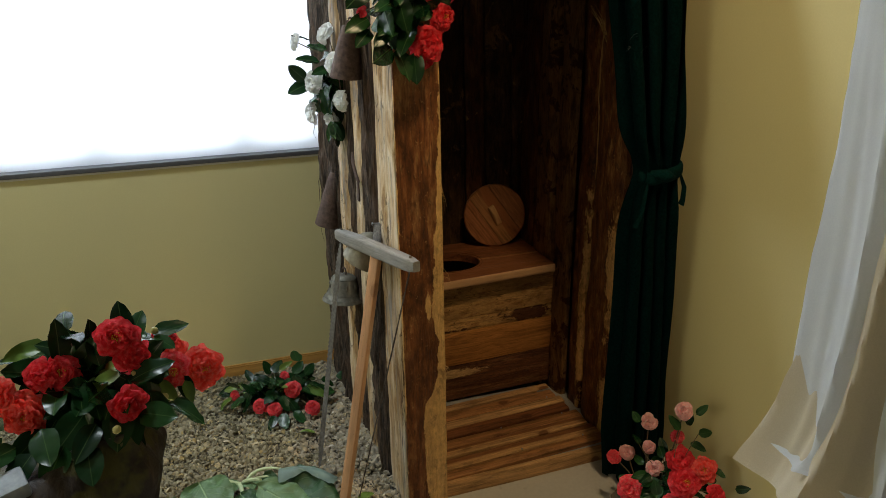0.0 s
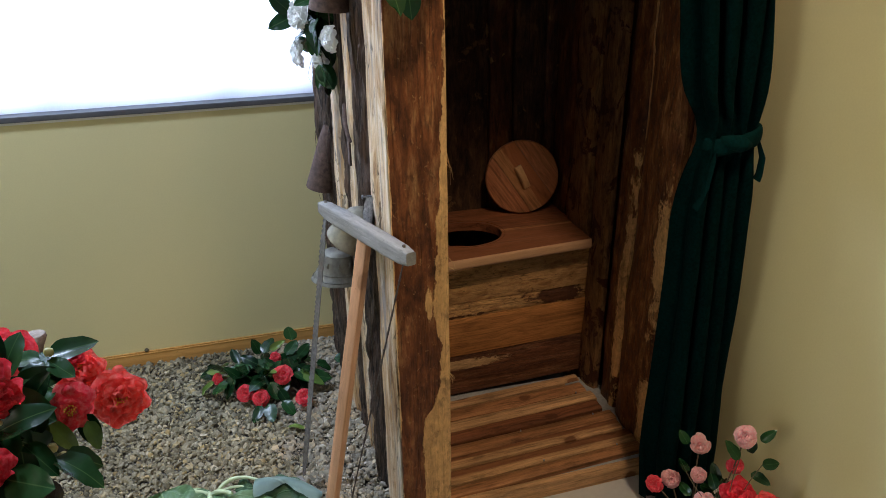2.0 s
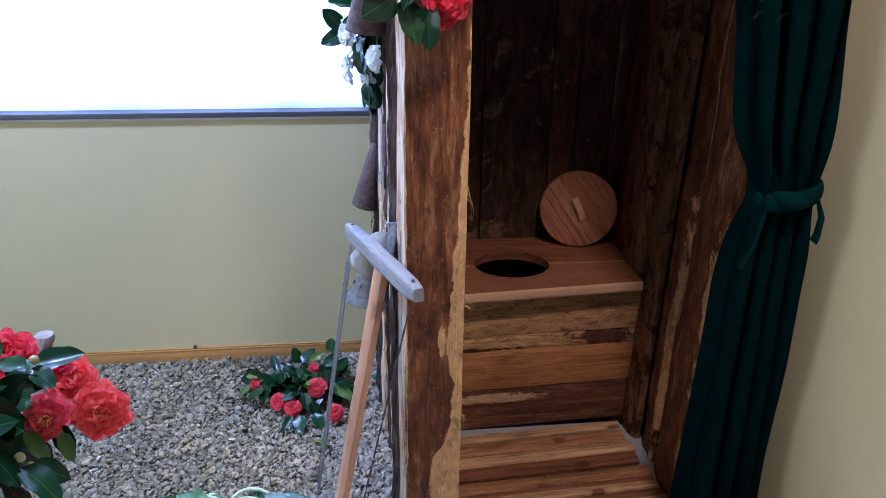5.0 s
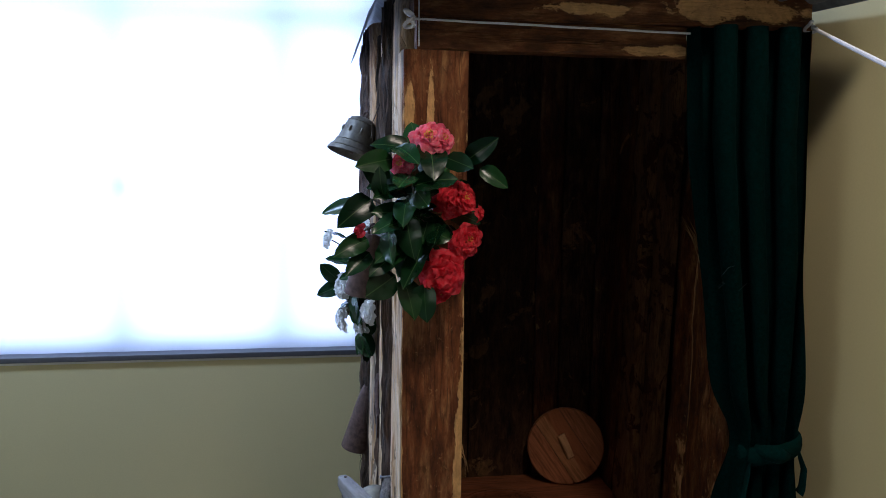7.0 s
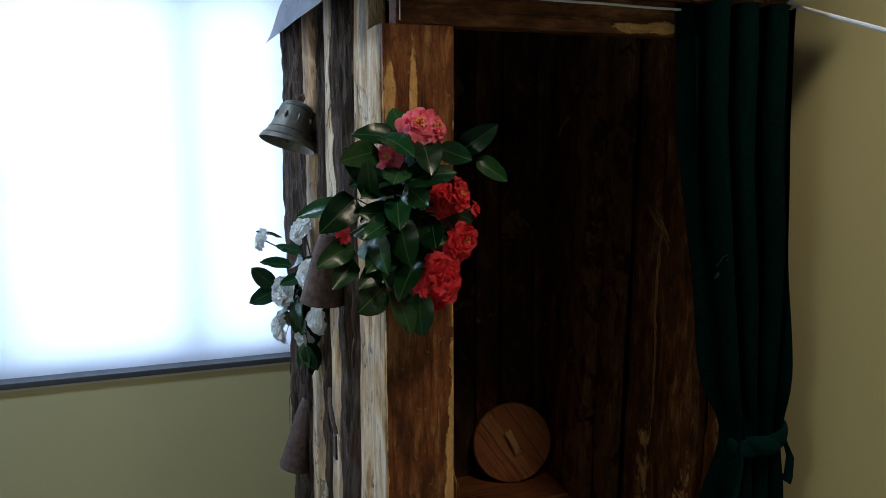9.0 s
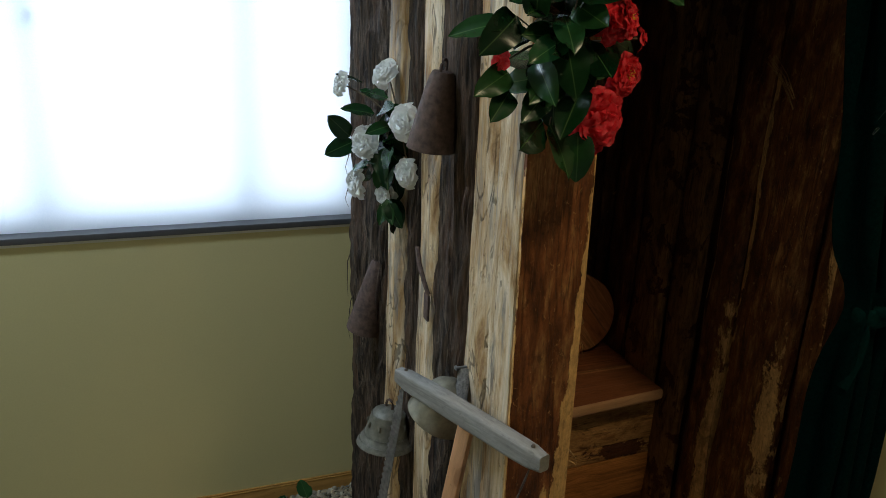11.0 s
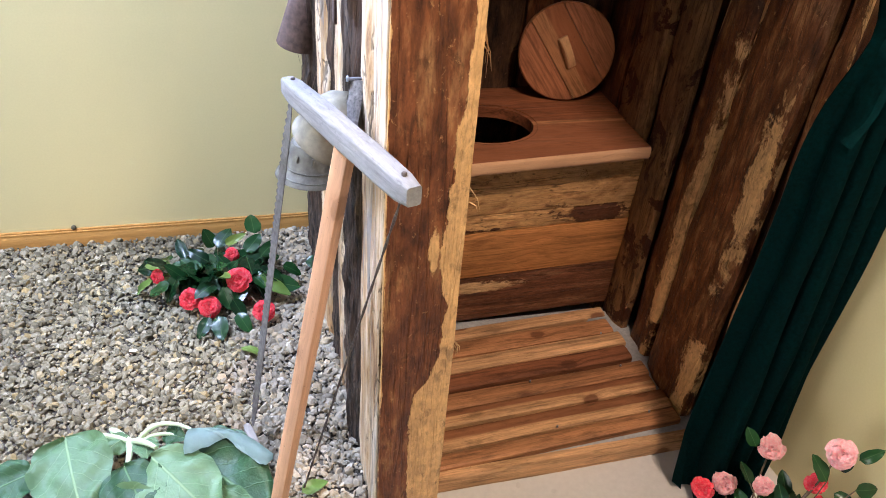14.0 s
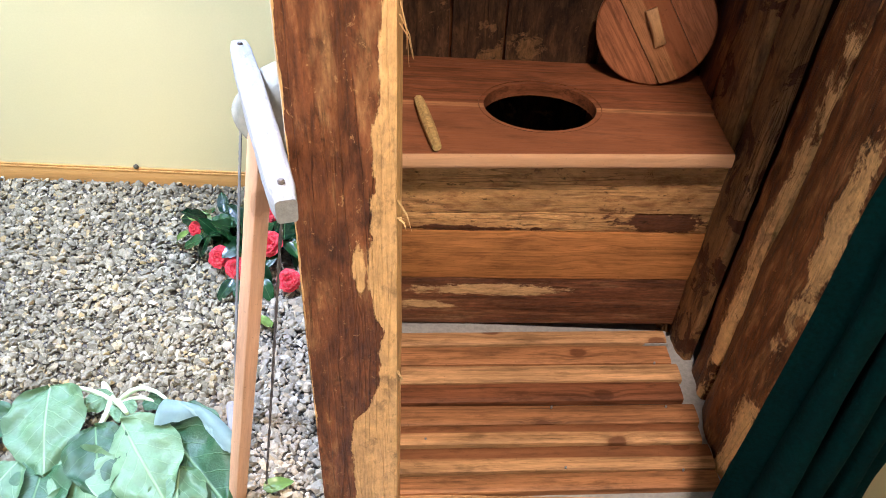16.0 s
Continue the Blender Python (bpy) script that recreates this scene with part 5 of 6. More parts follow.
for pts in ([(0.935, 0.185, 1.165), (0.915, 0.175, 1.12), (0.905, 0.175, 1.06), (0.885, 0.18, 1.0)], [(1.05, 0.19, 1.165), (1.062, 0.178, 1.12), (1.060, 0.178, 1.075), (1.056, 0.18, 1.06)]):
    part("tie_end", sweep_bm(pts, 0.014, 8, 0.3, [0.5, 0.9, 1.0, 1.1]), M["curtain"], curtain, "loose green tie end", ci, 80)
for k, (x, z, q) in enumerate(((0.845, 1.60, 0), (0.825, 1.575, 2), (0.862, 1.555, 4))):
    part("thread", sweep_bm([(x + 0.007 * s * math.cos(q + s * 0.7), 0.172, z + 0.006 * s * math.sin(q * 1.3 + s * 0.9)) for s in range(5)], 0.00028, 4), M["thread"], curtain, "loose pale thread", ci)

# clothes line
line = thing("clothes_line", "white cord tied to the lintel and stretched across the room", "rope")
ANCHOR, LOW, FAR = Vector((1.033, 0.228, 2.145)), Vector((0.50, -1.06, 1.787)), Vector((-0.35, -3.19, 2.1))
pts = [ANCHOR.lerp(LOW, k / 14) - Vector((0, 0, 0.004 * math.sin(math.pi * k / 14))) for k in range(15)] + [LOW.lerp(FAR, k / 14) for k in range(1, 15)]
part("cord", sweep_bm(pts, 0.0042, 8), M["rope"], line)
part("cord", sweep_bm([(0.122 + 0.62 * k / 20, 0.232 - 0.002 * math.sin(k), 2.130 - 0.008 * k / 20) for k in range(21)], 0.0025, 8), M["rope"], line)
part("knot", sweep_bm([(0.118 + 0.010 * math.cos(a * 2.3), 0.226 + 0.008 * math.sin(a * 3.1), 2.128 + 0.016 * math.sin(a)) for a in (6.283 * k / 30 for k in range(31))], 0.0042, 6), M["rope"], line, "white knot")
part("knot", sweep_bm([(1.033 + 0.010 * math.cos(a), 0.235 + 0.012 * math.sin(a * 2), 2.147 + 0.012 * math.sin(a)) for a in (6.283 * k / 20 for k in range(21))], 0.0042, 6), M["rope"], line, "white knot")
part("string", sweep_bm([(0.139, 0.234, 2.21), (0.139, 0.232, 2.14), (0.140, 0.236, 2.075)], 0.0014, 5), M["rope"], line)

# white garment on the line
gown = thing("white_gown", "white linen gown with wide folds hanging on the line", "gown", (0.52, -1.10, 1.783))


def gown_bm(z0, z1, r0, r1, waves, depth, seed, hem, curl=0.0):
    bm = bmesh.new()
    n, m, rows = 220, 48, []
    for j in range(m + 1):
        v = j / m
        row = []
        for i in range(n):
            a = 2 * math.pi * i / n
            zz = z1 + (z0 - z1) * v + hem * v * math.sin(a * 2 + 1.0) + 0.02 * v * math.sin(a * 5)
            rad = r0 + (r1 - r0) * v ** 5
            crease = 0.55 - abs(math.sin(a * waves + 0.7 * math.sin(v * 2.2 + a) + 0.5 * rnd(seed, math.cos(a), math.sin(a), v * 1.5))) ** 0.7
            fold = depth * v ** 0.7 * (2.0 * crease + 1.1 * rnd(seed, math.cos(a) * 2.4, math.sin(a) * 2.4, v * 2.5) + 0.4 * rnd(seed + 3, math.cos(a) * 6, math.sin(a) * 6, v * 3))
            lift = curl * max(0.0, (v - 0.93) / 0.07) ** 2
            rx, ry = rad + fold + lift, rad * 0.72 + fold + lift
            q = radians(-44)
            x, y = rx * math.cos(a), ry * math.sin(a)
            row.append(bm.verts.new((x * math.cos(q) - y * math.sin(q), x * math.sin(q) + y * math.cos(q), zz + lift * 0.5)))
        rows.append(row)
    for a, b in zip(rows, rows[1:]):
        for i in range(n):
            bm.faces.new((a[i], a[(i + 1) % n], b[(i + 1) % n], b[i]))
    bmesh.ops.solidify(bm, geom=bm.faces[:], thickness=0.0012)
    return bm


part("underskirt", gown_bm(-0.85, 0.0, 0.150, 0.236, 4, 0.020, 2, 0.06), M["cream"], gown, "underskirt flaring at the hem, coloured cream for warm light through it", pose(0.03, -0.03, 0), 80)
part("skirt", gown_bm(-0.80, 0.0, 0.168, 0.178, 5, 0.015, 6, 0.05, 0.03), M["linen"], gown, m=pose(0.03, -0.03, 0), smooth=80)

# ---- flowers ----
spray("camellia_spray", "red camellias with glossy leaves tied to the post", (0.16, 0.232, 1.72),
      [((0.155, 0.165, 1.888), (-0.2, -1, 0.5), 0.042, "open"), ((0.185, 0.165, 1.885), (0.5, -1, 0.5), 0.030, "open"), ((0.094, 0.165, 1.83), (-0.5, -1, 0.4), 0.028, "open"), ((0.205, 0.165, 1.755), (0.2, -1, 0.1), 0.038, "red"), ((0.232, 0.165, 1.762), (0.6, -0.8, 0.3), 0.036, "red"),
       ((0.266, 0.17, 1.731), (0.8, -0.6, 0.2), 0.020, "bud"), ((0.240, 0.165, 1.672), (0.5, -1, 0), 0.038, "red"), ((0.185, 0.145, 1.600), (0.1, -1, -0.05), 0.050, "red"), ((0.178, 0.16, 1.567), (0, -1, -0.4), 0.034, "red"), ((0.010, 0.165, 1.690), (-0.8, -0.8, 0.1), 0.018, "bud")],
      [(0.043, 0.15, 1.833), (0.102, 0.13, 1.799), (0.052, 0.14, 1.784), (0.007, 0.15, 1.736), (0.071, 0.13, 1.711), (0.109, 0.12, 1.687), (0.069, 0.13, 1.667), (0.063, 0.13, 1.634), (0.055, 0.13, 1.584), (0.116, 0.14, 1.557), (0.261, 0.15, 1.861), (0.289, 0.15, 1.804), (0.157, 0.12, 1.802), (0.134, 0.12, 1.764), (0.215, 0.15, 1.834), (0.104, 0.14, 1.859), (0.0, 0.15, 1.665), (0.165, 0.12, 1.69), (0.159, 0.14, 1.847), (0.12, 0.13, 1.62), (0.145, 0.14, 1.545), (0.10, 0.12, 1.74)],
      5, (0.13, 0.175, 1.72), (0.11, 0.045, 0.16), 60, (-0.1, -1, 0.15), (0.07, 0.10))
spray("camellia_spray", "white camellias with dark leaves fixed on the wall", (0.087, 0.906, 1.476), 
      [((-0.057, 0.981, 1.581), (-1, -0.1, 0.2), 0.034, "white"), ((-0.014, 0.919, 1.444), (-1, -0.35, 0.15), 0.048, "white"), ((0.046, 0.941, 1.618), (-0.9, -0.3, 0.6), 0.041, "white"), ((0.041, 0.906, 1.304), (-0.9, -0.4, -0.3), 0.037, "white"), ((0.056, 0.786, 1.386), (-1, -0.4, 0.0), 0.037, "white"), ((-0.017, 0.991, 1.324), (-1, -0.2, 0.0), 0.041, "white"), ((0.031, 0.736, 1.516), (-1, -0.4, 0.1), 0.044, "white")], 
      [(-0.018, 1.021, 1.442, -0.078, 1.011, 1.498, -0.3, -1, 0.2, 3), (-0.008, 1.021, 1.429, -0.088, 1.011, 1.399, 0, -1, 0.6, 3), (-0.018, 0.936, 1.521), (0.012, 0.896, 1.566), (-0.008, 0.966, 1.376), (0.042, 0.916, 1.256), (0.062, 0.886, 1.246), (0.022, 0.866, 1.396), (0.032, 0.836, 1.426), (0.032, 0.896, 1.346), (0.042, 0.856, 1.276), (0.012, 0.856, 1.486), (-0.028, 0.986, 1.596)], 8, (0.042, 0.906, 1.426), (0.06, 0.1, 0.15), 44, (-0.8, -0.6, 0.1), (0.065, 0.09), 0.08)
spray("camellia_branch", "pink-red camellias on leafy twigs laid on gravel", (-0.16, 1.16, 0.075),
      [((-0.405, 1.17, 0.115), (-0.5, -0.8, 0.3), 0.023, "rose"), ((-0.306, 1.062, 0.105), (-0.1, -0.9, 0.6), 0.033, "rose"), ((-0.25, 1.026, 0.10), (0, -0.8, 0.7), 0.032, "rose"), ((-0.164, 1.075, 0.150), (0, -0.9, 0.6), 0.037, "rose"), ((-0.095, 0.984, 0.10), (0.2, -0.8, 0.7), 0.033, "rose"), ((-0.18, 1.21, 0.150), (0.1, -0.8, 0.7), 0.023, "rose")],
      [(-0.393, 1.193, 0.15), (-0.33, 1.25, 0.16), (-0.248, 1.28, 0.17), (-0.203, 1.28, 0.17), (-0.112, 1.33, 0.18), (-0.114, 1.25, 0.16), (-0.275, 1.151, 0.14), (-0.361, 1.111, 0.11), (-0.426, 1.232, 0.11), (-0.269, 0.97, 0.07), (-0.222, 0.955, 0.075), (-0.156, 0.97, 0.075), (-0.06, 1.10, 0.12), (-0.03, 1.09, 0.11), (-0.169, 1.25, 0.18), (-0.13, 1.15, 0.15), (-0.30, 1.13, 0.15), (-0.07, 1.20, 0.17), (0.0, 1.15, 0.12)],
      13, (-0.22, 1.16, 0.115), (0.19, 0.12, 0.045), 125, (0, -0.6, 1), (0.065, 0.095), 0.12)
pots = spray("camellia_bunch", "pink and red camellias bunched on the floor by the wall", (0.90, 0.02, 0.03),
      [((0.912, -0.159, 0.245), (-0.4, -0.8, 0.6), 0.047, "red"), ((0.98, -0.04, 0.235), (-0.3, -0.8, 0.5), 0.048, "red"), ((0.858, 0.096, 0.210), (-0.5, -0.8, 0.4), 0.028, "pink"), ((0.81, -0.005, 0.140), (-0.6, -0.7, 0.5), 0.045, "rose"), ((0.995, -0.01, 0.405), (-0.5, -0.6, 0.5), 0.031, "pink"), ((0.935, 0.09, 0.315), (-0.5, -0.8, 0.3), 0.031, "pink"), ((0.915, 0.05, 0.245), (-0.4, -0.8, 0.3), 0.024, "pink"), ((0.905, 0.0, 0.195), (-0.4, -0.8, 0.4), 0.031, "pink"), ((0.805, 0.10, 0.20), (-0.7, -0.6, 0.3), 0.026, "rose"), ((1.03, -0.10, 0.225), (-0.3, -0.8, 0.6), 0.042, "coral"), ((0.88, -0.15, 0.16), (-0.3, -0.8, 0.6), 0.040, "rose"), ((0.95, -0.17, 0.15), (-0.2, -0.9, 0.5), 0.036, "pink"), ((0.84, -0.10, 0.11), (-0.6, -0.7, 0.4), 0.028, "rose"), ((1.03, -0.17, 0.17), (-0.1, -0.9, 0.5), 0.034, "red"), ((0.99, 0.0, 0.30), (-0.3, -0.8, 0.4), 0.024, "rose")],
      [(1.06, -0.05, 0.33), (1.03, 0.0, 0.36), (1.05, -0.03, 0.27), (0.97, 0.0, 0.36), (1.06, -0.02, 0.40), (0.90, 0.12, 0.33), (0.88, 0.08, 0.27), (1.07, -0.12, 0.22), (1.10, -0.2, 0.2), (0.86, -0.08, 0.12), (0.95, -0.14, 0.15)],
      17, (0.935, -0.04, 0.145), (0.15, 0.13, 0.10), 190, (-0.4, -0.8, 0.5), (0.04, 0.062))
rings = []
for j in range(7):
    v = j / 6
    rings.append([((0.10 * math.sin(math.pi * (0.25 + 0.6 * v)) + 0.03 * rnd(3, math.cos(a) * 3, math.sin(a) * 3, v * 4)) * math.cos(a) * 1.2, (0.10 * math.sin(math.pi * (0.25 + 0.6 * v)) + 0.03 * rnd(9, math.cos(a) * 3, math.sin(a) * 3, v * 4)) * math.sin(a), -0.03 + 0.12 * v) for a in (6.283 * k / 20 for k in range(20))])
part("moss_base", loft(rings), M["twig"], pots, "dark mossy base", pose(0, 0, 0.0))
spray("camellia_bunch", "large red camellias and glossy leaves on a log", (-0.70, -0.20, 0.84),
      [((-0.645, -0.253, 1.060), (0.2, -0.9, 0.5), 0.044, "red"), ((-0.615, -0.26, 1.018), (0.5, -0.9, 0.2), 0.038, "red"), ((-0.551, -0.157, 0.915), (0.25, -1, 0.35), 0.041, "loose"), ((-0.484, -0.090, 0.880), (0.35, -0.9, 0.4), 0.050, "coral"), ((-0.560, 0.000, 0.905), (0.3, -0.7, 0.6), 0.042, "coral"), ((-0.632, -0.34, 0.945), (0.3, -1, 0), 0.039, "red"), ((-0.84, -0.27, 0.925), (-0.1, -1, 0.2), 0.046, "coral"), ((-0.80, -0.25, 1.0), (-0.2, -0.9, 0.4), 0.036, "red"), ((-0.885, -0.25, 0.975), (-0.5, -0.8, 0.3), 0.036, "coral"), ((-0.565, -0.04, 0.962), (0.2, -0.4, 0.9), 0.030, "red"), ((-0.76, -0.25, 1.0), (0.1, -0.9, 0.3), 0.036, "red"), ((-0.695, 0.05, 0.935), (0.1, -0.7, 0.7), 0.050, "red")],
      [(-0.637, -0.20, 1.03, -0.637, -0.174, 1.112, 0.3, -1, 0.1, 0), (-0.625, -0.20, 1.02, -0.60, -0.17, 1.085, -0.3, -1, 0.2, 1), (-0.70, -0.2, 1.05), (-0.76, -0.22, 1.06), (-0.83, -0.2, 1.04), (-0.588, -0.075, 0.980, -0.505, -0.055, 0.992, 0, -0.5, 1, 2), (-0.585, -0.09, 0.982, -0.540, -0.12, 0.958, 0.3, -0.5, 0.9, 3), (-0.59, -0.09, 0.98, -0.635, -0.13, 0.955, -0.2, -0.5, 0.9, 3), (-0.60, -0.08, 0.978, -0.66, -0.06, 0.985, 0, -0.5, 1, 0), (-0.69, -0.3, 0.99), (-0.72, -0.31, 0.95), (-0.655, -0.30, 0.93, -0.665, -0.37, 0.86, 0.1, -1, 0.5, 3), (-0.645, -0.30, 0.93, -0.64, -0.38, 0.85, 0.4, -1, 0.4, 1), (-0.535, -0.15, 0.90, -0.517, -0.165, 0.835, 0.2, -1, 0.3, 2), (-0.56, -0.22, 0.868, -0.50, -0.22, 0.840, 0, -0.6, 1, 1), (-0.59, -0.23, 0.93, -0.565, -0.24, 0.97, 0, -1, 0.3, 0), (-0.59, -0.28, 0.99), (-0.75, -0.33, 0.90), (-0.71, -0.22, 1.02), (-0.600, -0.17, 0.925, -0.592, -0.20, 0.862, 0.1, -1, 0.3, 4), (-0.583, -0.17, 0.905, -0.545, -0.19, 0.850, 0.3, -1, 0.4, 4), (-0.528, -0.16, 0.890, -0.512, -0.175, 0.832, 0.5, -1, 0.3, 4), (-0.575, -0.13, 0.905, -0.588, -0.155, 0.865, -0.3, -1, 0.4, 4), (-0.72, -0.10, 0.96, -0.76, -0.14, 1.04, -0.2, -1, 0.2, 0), (-0.76, -0.36, 0.89, -0.80, -0.42, 0.84, 0, -0.8, 0.6, 1), (-0.72, -0.36, 0.88, -0.71, -0.43, 0.83, 0.1, -0.8, 0.6, 3), (-0.82, -0.35, 0.88, -0.87, -0.41, 0.84, -0.2, -0.8, 0.6, 0), (-0.87, -0.33, 0.90, -0.94, -0.38, 0.86, -0.3, -0.8, 0.5, 3), (-0.70, -0.33, 0.91, -0.74, -0.40, 0.87, 0, -0.9, 0.5, 2), (-0.80, -0.33, 0.92, -0.78, -0.41, 0.88, 0, -0.9, 0.5, 3), (-0.66, -0.30, 0.88, -0.62, -0.36, 0.83, 0.3, -0.8, 0.5, 1)],
      23, (-0.71, -0.20, 0.925), (0.17, 0.13, 0.10), 340, (0.2, -0.9, 0.4), (0.07, 0.10), 0.03, [(-0.582, -0.082, 0.993), (-0.571, -0.229, 0.893), (-0.560, -0.225, 0.870), (-0.62, -0.26, 0.975), (-0.66, -0.36, 0.905)])

# mossy log that carries the bunch
log = thing("tree_stump", "dark mossy tree stump standing on the floor", "stump", (-0.84, -0.28, 0.0))
rings = []
for j in range(44):
    v = j / 43
    z = 0.86 * v
    rad = 0.158 + 0.035 * v ** 2 + 0.05 * (1 - v) ** 5 - 0.075 * max(0.0, (v - 0.9) / 0.1) ** 2
    ring = []
    for k in range(72):
        a = 6.283 * k / 72
        c, d = math.cos(a), math.sin(a)
        bump_out = 0.034 * rnd(31, c * 1.8, d * 1.8, z * 2.4) + 0.020 * abs(rnd(37, c * 5, d * 5, z * 2.0)) + 0.009 * rnd(33, c * 13, d * 13, z * 9) + 0.004 * rnd(35, c * 30, d * 30, z * 24)
        ring.append((0.07 * v ** 3 + (rad + bump_out) * c * 1.05, (rad + bump_out) * d * 0.85, z + (0.03 * c if j == 43 else 0)))
    rings.append(ring)
part("trunk", loft(rings), M["stump"], log)
part("branch_stub", sweep_bm([(0.08, 0.16, 0.60), (0.12, 0.34, 0.68), (0.15, 0.435, 0.79), (0.166, 0.462, 0.897), (0.1662, 0.4622, 0.902)], 0.0215, 14, 1.0, [1.2, 1.1, 1.0, 1.0, 0.9]), M["grey_brown"], log, "sawn pale branch stub")
wedge = thing("stone_wedge", "blue-grey stone block resting on the stump", "stone", (-0.862, -0.40, 0.84))
part("block", box_bm(-0.05, 0.035, -0.03, 0.03, -0.025, 0.02, 0.006), M["slate"], wedge, m=pose(0, 0, 0, 12, -8, 20))

# ---- kale laid on the gravel ----
kale = thing("kale_bunch", "bunch of broad blue-green kale leaves on the gravel", "kale", (-0.32, 0.49, 0.014))
KL = [leaf_mesh("leaf", 70 + k, M["kale" if k < 3 else "kale_dark"], w, d, f, 0.075, 26, 8, 0.045) for k, (w, d, f) in enumerate(((0.85, 0.26, 0.05), (0.74, 0.22, -0.15), (0.80, 0.24, -0.12), (0.80, 0.20, 0.12), (0.78, 0.20, 0.2)))]
ki = Matrix.Translation((0.32, -0.49, -0.014))
for base_at, tip, up, ln, k in (
    ((-0.565, 0.562, 0.126), (-0.515, 0.360, 0.132), (-0.05, -0.35, 1), 0.212, 0), ((-0.372, 0.472, 0.126), (-0.238, 0.300, 0.132), (0.05, -0.35, 1), 0.225, 2),
    ((-0.475, 0.390, 0.098), (-0.325, 0.262, 0.112), (0.0, -0.35, 1), 0.205, 1), ((-0.432, 0.470, 0.108), (-0.372, 0.320, 0.118), (0.1, -0.4, 1), 0.175, 3),
    ((-0.300, 0.505, 0.088), (-0.125, 0.312, 0.100), (0.1, -0.55, 1), 0.265, 4), ((-0.225, 0.385, 0.095), (-0.195, 0.240, 0.100), (0.2, -0.3, 1), 0.165, 1),
    ((-0.625, 0.500, 0.098), (-0.720, 0.450, 0.110), (-0.1, -0.5, 1), 0.12, 3), ((-0.570, 0.385, 0.092), (-0.625, 0.240, 0.100), (-0.2, -0.3, 1), 0.165, 1),
    ((-0.640, 0.420, 0.080), (-0.740, 0.310, 0.090), (-0.3, -0.3, 1), 0.16, 3), ((-0.520, 0.400, 0.076), (-0.500, 0.220, 0.092), (0.0, -0.3, 1), 0.20, 4),
    ((-0.300, 0.380, 0.076), (-0.270, 0.190, 0.092), (0.1, -0.3, 1), 0.21, 3), ((-0.420, 0.340, 0.076), (-0.400, 0.170, 0.090), (0.0, -0.3, 1), 0.19, 0),
    ((-0.435, 0.575, 0.095), (-0.470, 0.525, 0.120), (-0.1, -0.6, 1), 0.075, 1), ((-0.395, 0.555, 0.100), (-0.385, 0.500, 0.125), (0.1, -0.5, 1), 0.075, 2), ((-0.350, 0.560, 0.100), (-0.310, 0.530, 0.118), (0.1, -0.5, 1), 0.06, 4)):
    lf = new("leaf", KL[k])
    lf.parent = kale
    lf.matrix_basis = ki @ leaf_pose(base_at, Vector(tip) - Vector(base_at), up, ln)


def flap_bm():
    """The edge of a leaf rolled over to show its pale underside, with a bitten hem."""
    bm = bmesh.new()
    a, b, rows = Vector((-0.290, 0.522, 0.142)), Vector((-0.100, 0.425, 0.124)), []
    for i in range(31):
        u = i / 30
        wide = float(np.interp(u, (0, 0.04, 0.12, 0.3, 0.42, 0.55, 0.8, 0.93, 1), (0.040, 0.062, 0.058, 0.040, 0.018, 0.034, 0.042, 0.034, 0.012))) * (1 + 0.16 * rnd(88, u * 14))
        ridge = a.lerp(b, u) + Vector((0.010, 0.020, 0.012)) * math.sin(math.pi * u)
        rows.append([bm.verts.new(ridge + Vector((-0.3 * wide * v, 0.006 - wide * v, 0.006 * math.sin(3 * v) - 0.35 * wide * v * v))) for v in (0, 0.12, 0.3, 0.5, 0.75, 1)])
    for p, q in zip(rows, rows[1:]):
        for k in range(5):
            bm.faces.new((p[k], p[k + 1], q[k + 1], q[k]))
    bmesh.ops.solidify(bm, geom=bm.faces[:], thickness=0.0009)
    return bm


part("folded_leaf", flap_bm(), M["kale_pale"], kale, "pale blue-grey underside folded over", ki, 70)
for a, b, c, thick in (((-0.485, 0.632, 0.062), (-0.455, 0.59, 0.085), (-0.415, 0.545, 0.095), 0.0085), ((-0.415, 0.545, 0.095), (-0.370, 0.600, 0.135), (-0.285, 0.528, 0.140), 0.006), ((-0.415, 0.545, 0.095), (-0.36, 0.575, 0.105), (-0.315, 0.540, 0.105), 0.005), ((-0.425, 0.555, 0.092), (-0.40, 0.53, 0.13), (-0.36, 0.485, 0.140), 0.0075), ((-0.42, 0.55, 0.09), (-0.48, 0.585, 0.11), (-0.56, 0.565, 0.126), 0.006), ((-0.435, 0.57, 0.088), (-0.42, 0.52, 0.10), (-0.43, 0.47, 0.10), 0.008), ((-0.60, 0.485, 0.10), (-0.56, 0.50, 0.11), (-0.52, 0.47, 0.10), 0.0065)):
    part("stalk", sweep_bm([Vector(a).lerp(Vector(b), t).lerp(Vector(b).lerp(Vector(c), t), t) for t in (0, 0.15, 0.3, 0.45, 0.6, 0.8, 1)], thick, 8, 1, [0.6, 1.0, 1.1, 1, 0.9, 0.8, 0.6]), M["stalk"], kale, "pale green stalk", ki)

for at, turn in (((-0.117, 0.856, 0.066), 50), ((-0.045, 0.378, 0.066), -70)):
    fallen = thing("fallen_leaf", "single green leaf fallen on the gravel", "leaf", at)
    f = new("blade", YOUNG)
    f.parent = fallen
    f.matrix_basis = pose(0, -0.02, 0, 8, 10, turn) @ Matrix.Diagonal((0.078, 0.066, 0.06, 1))
pebble = thing("pebble", "pale pebble lying on top of the skirting", "pebble", (-0.679, 1.493, 0.108))
rr = bmesh.new()
bmesh.ops.create_icosphere(rr, subdivisions=2, radius=0.0085)
for v in rr.verts:
    v.co *= 1 + 0.25 * rnd(77, *(v.co * 120))
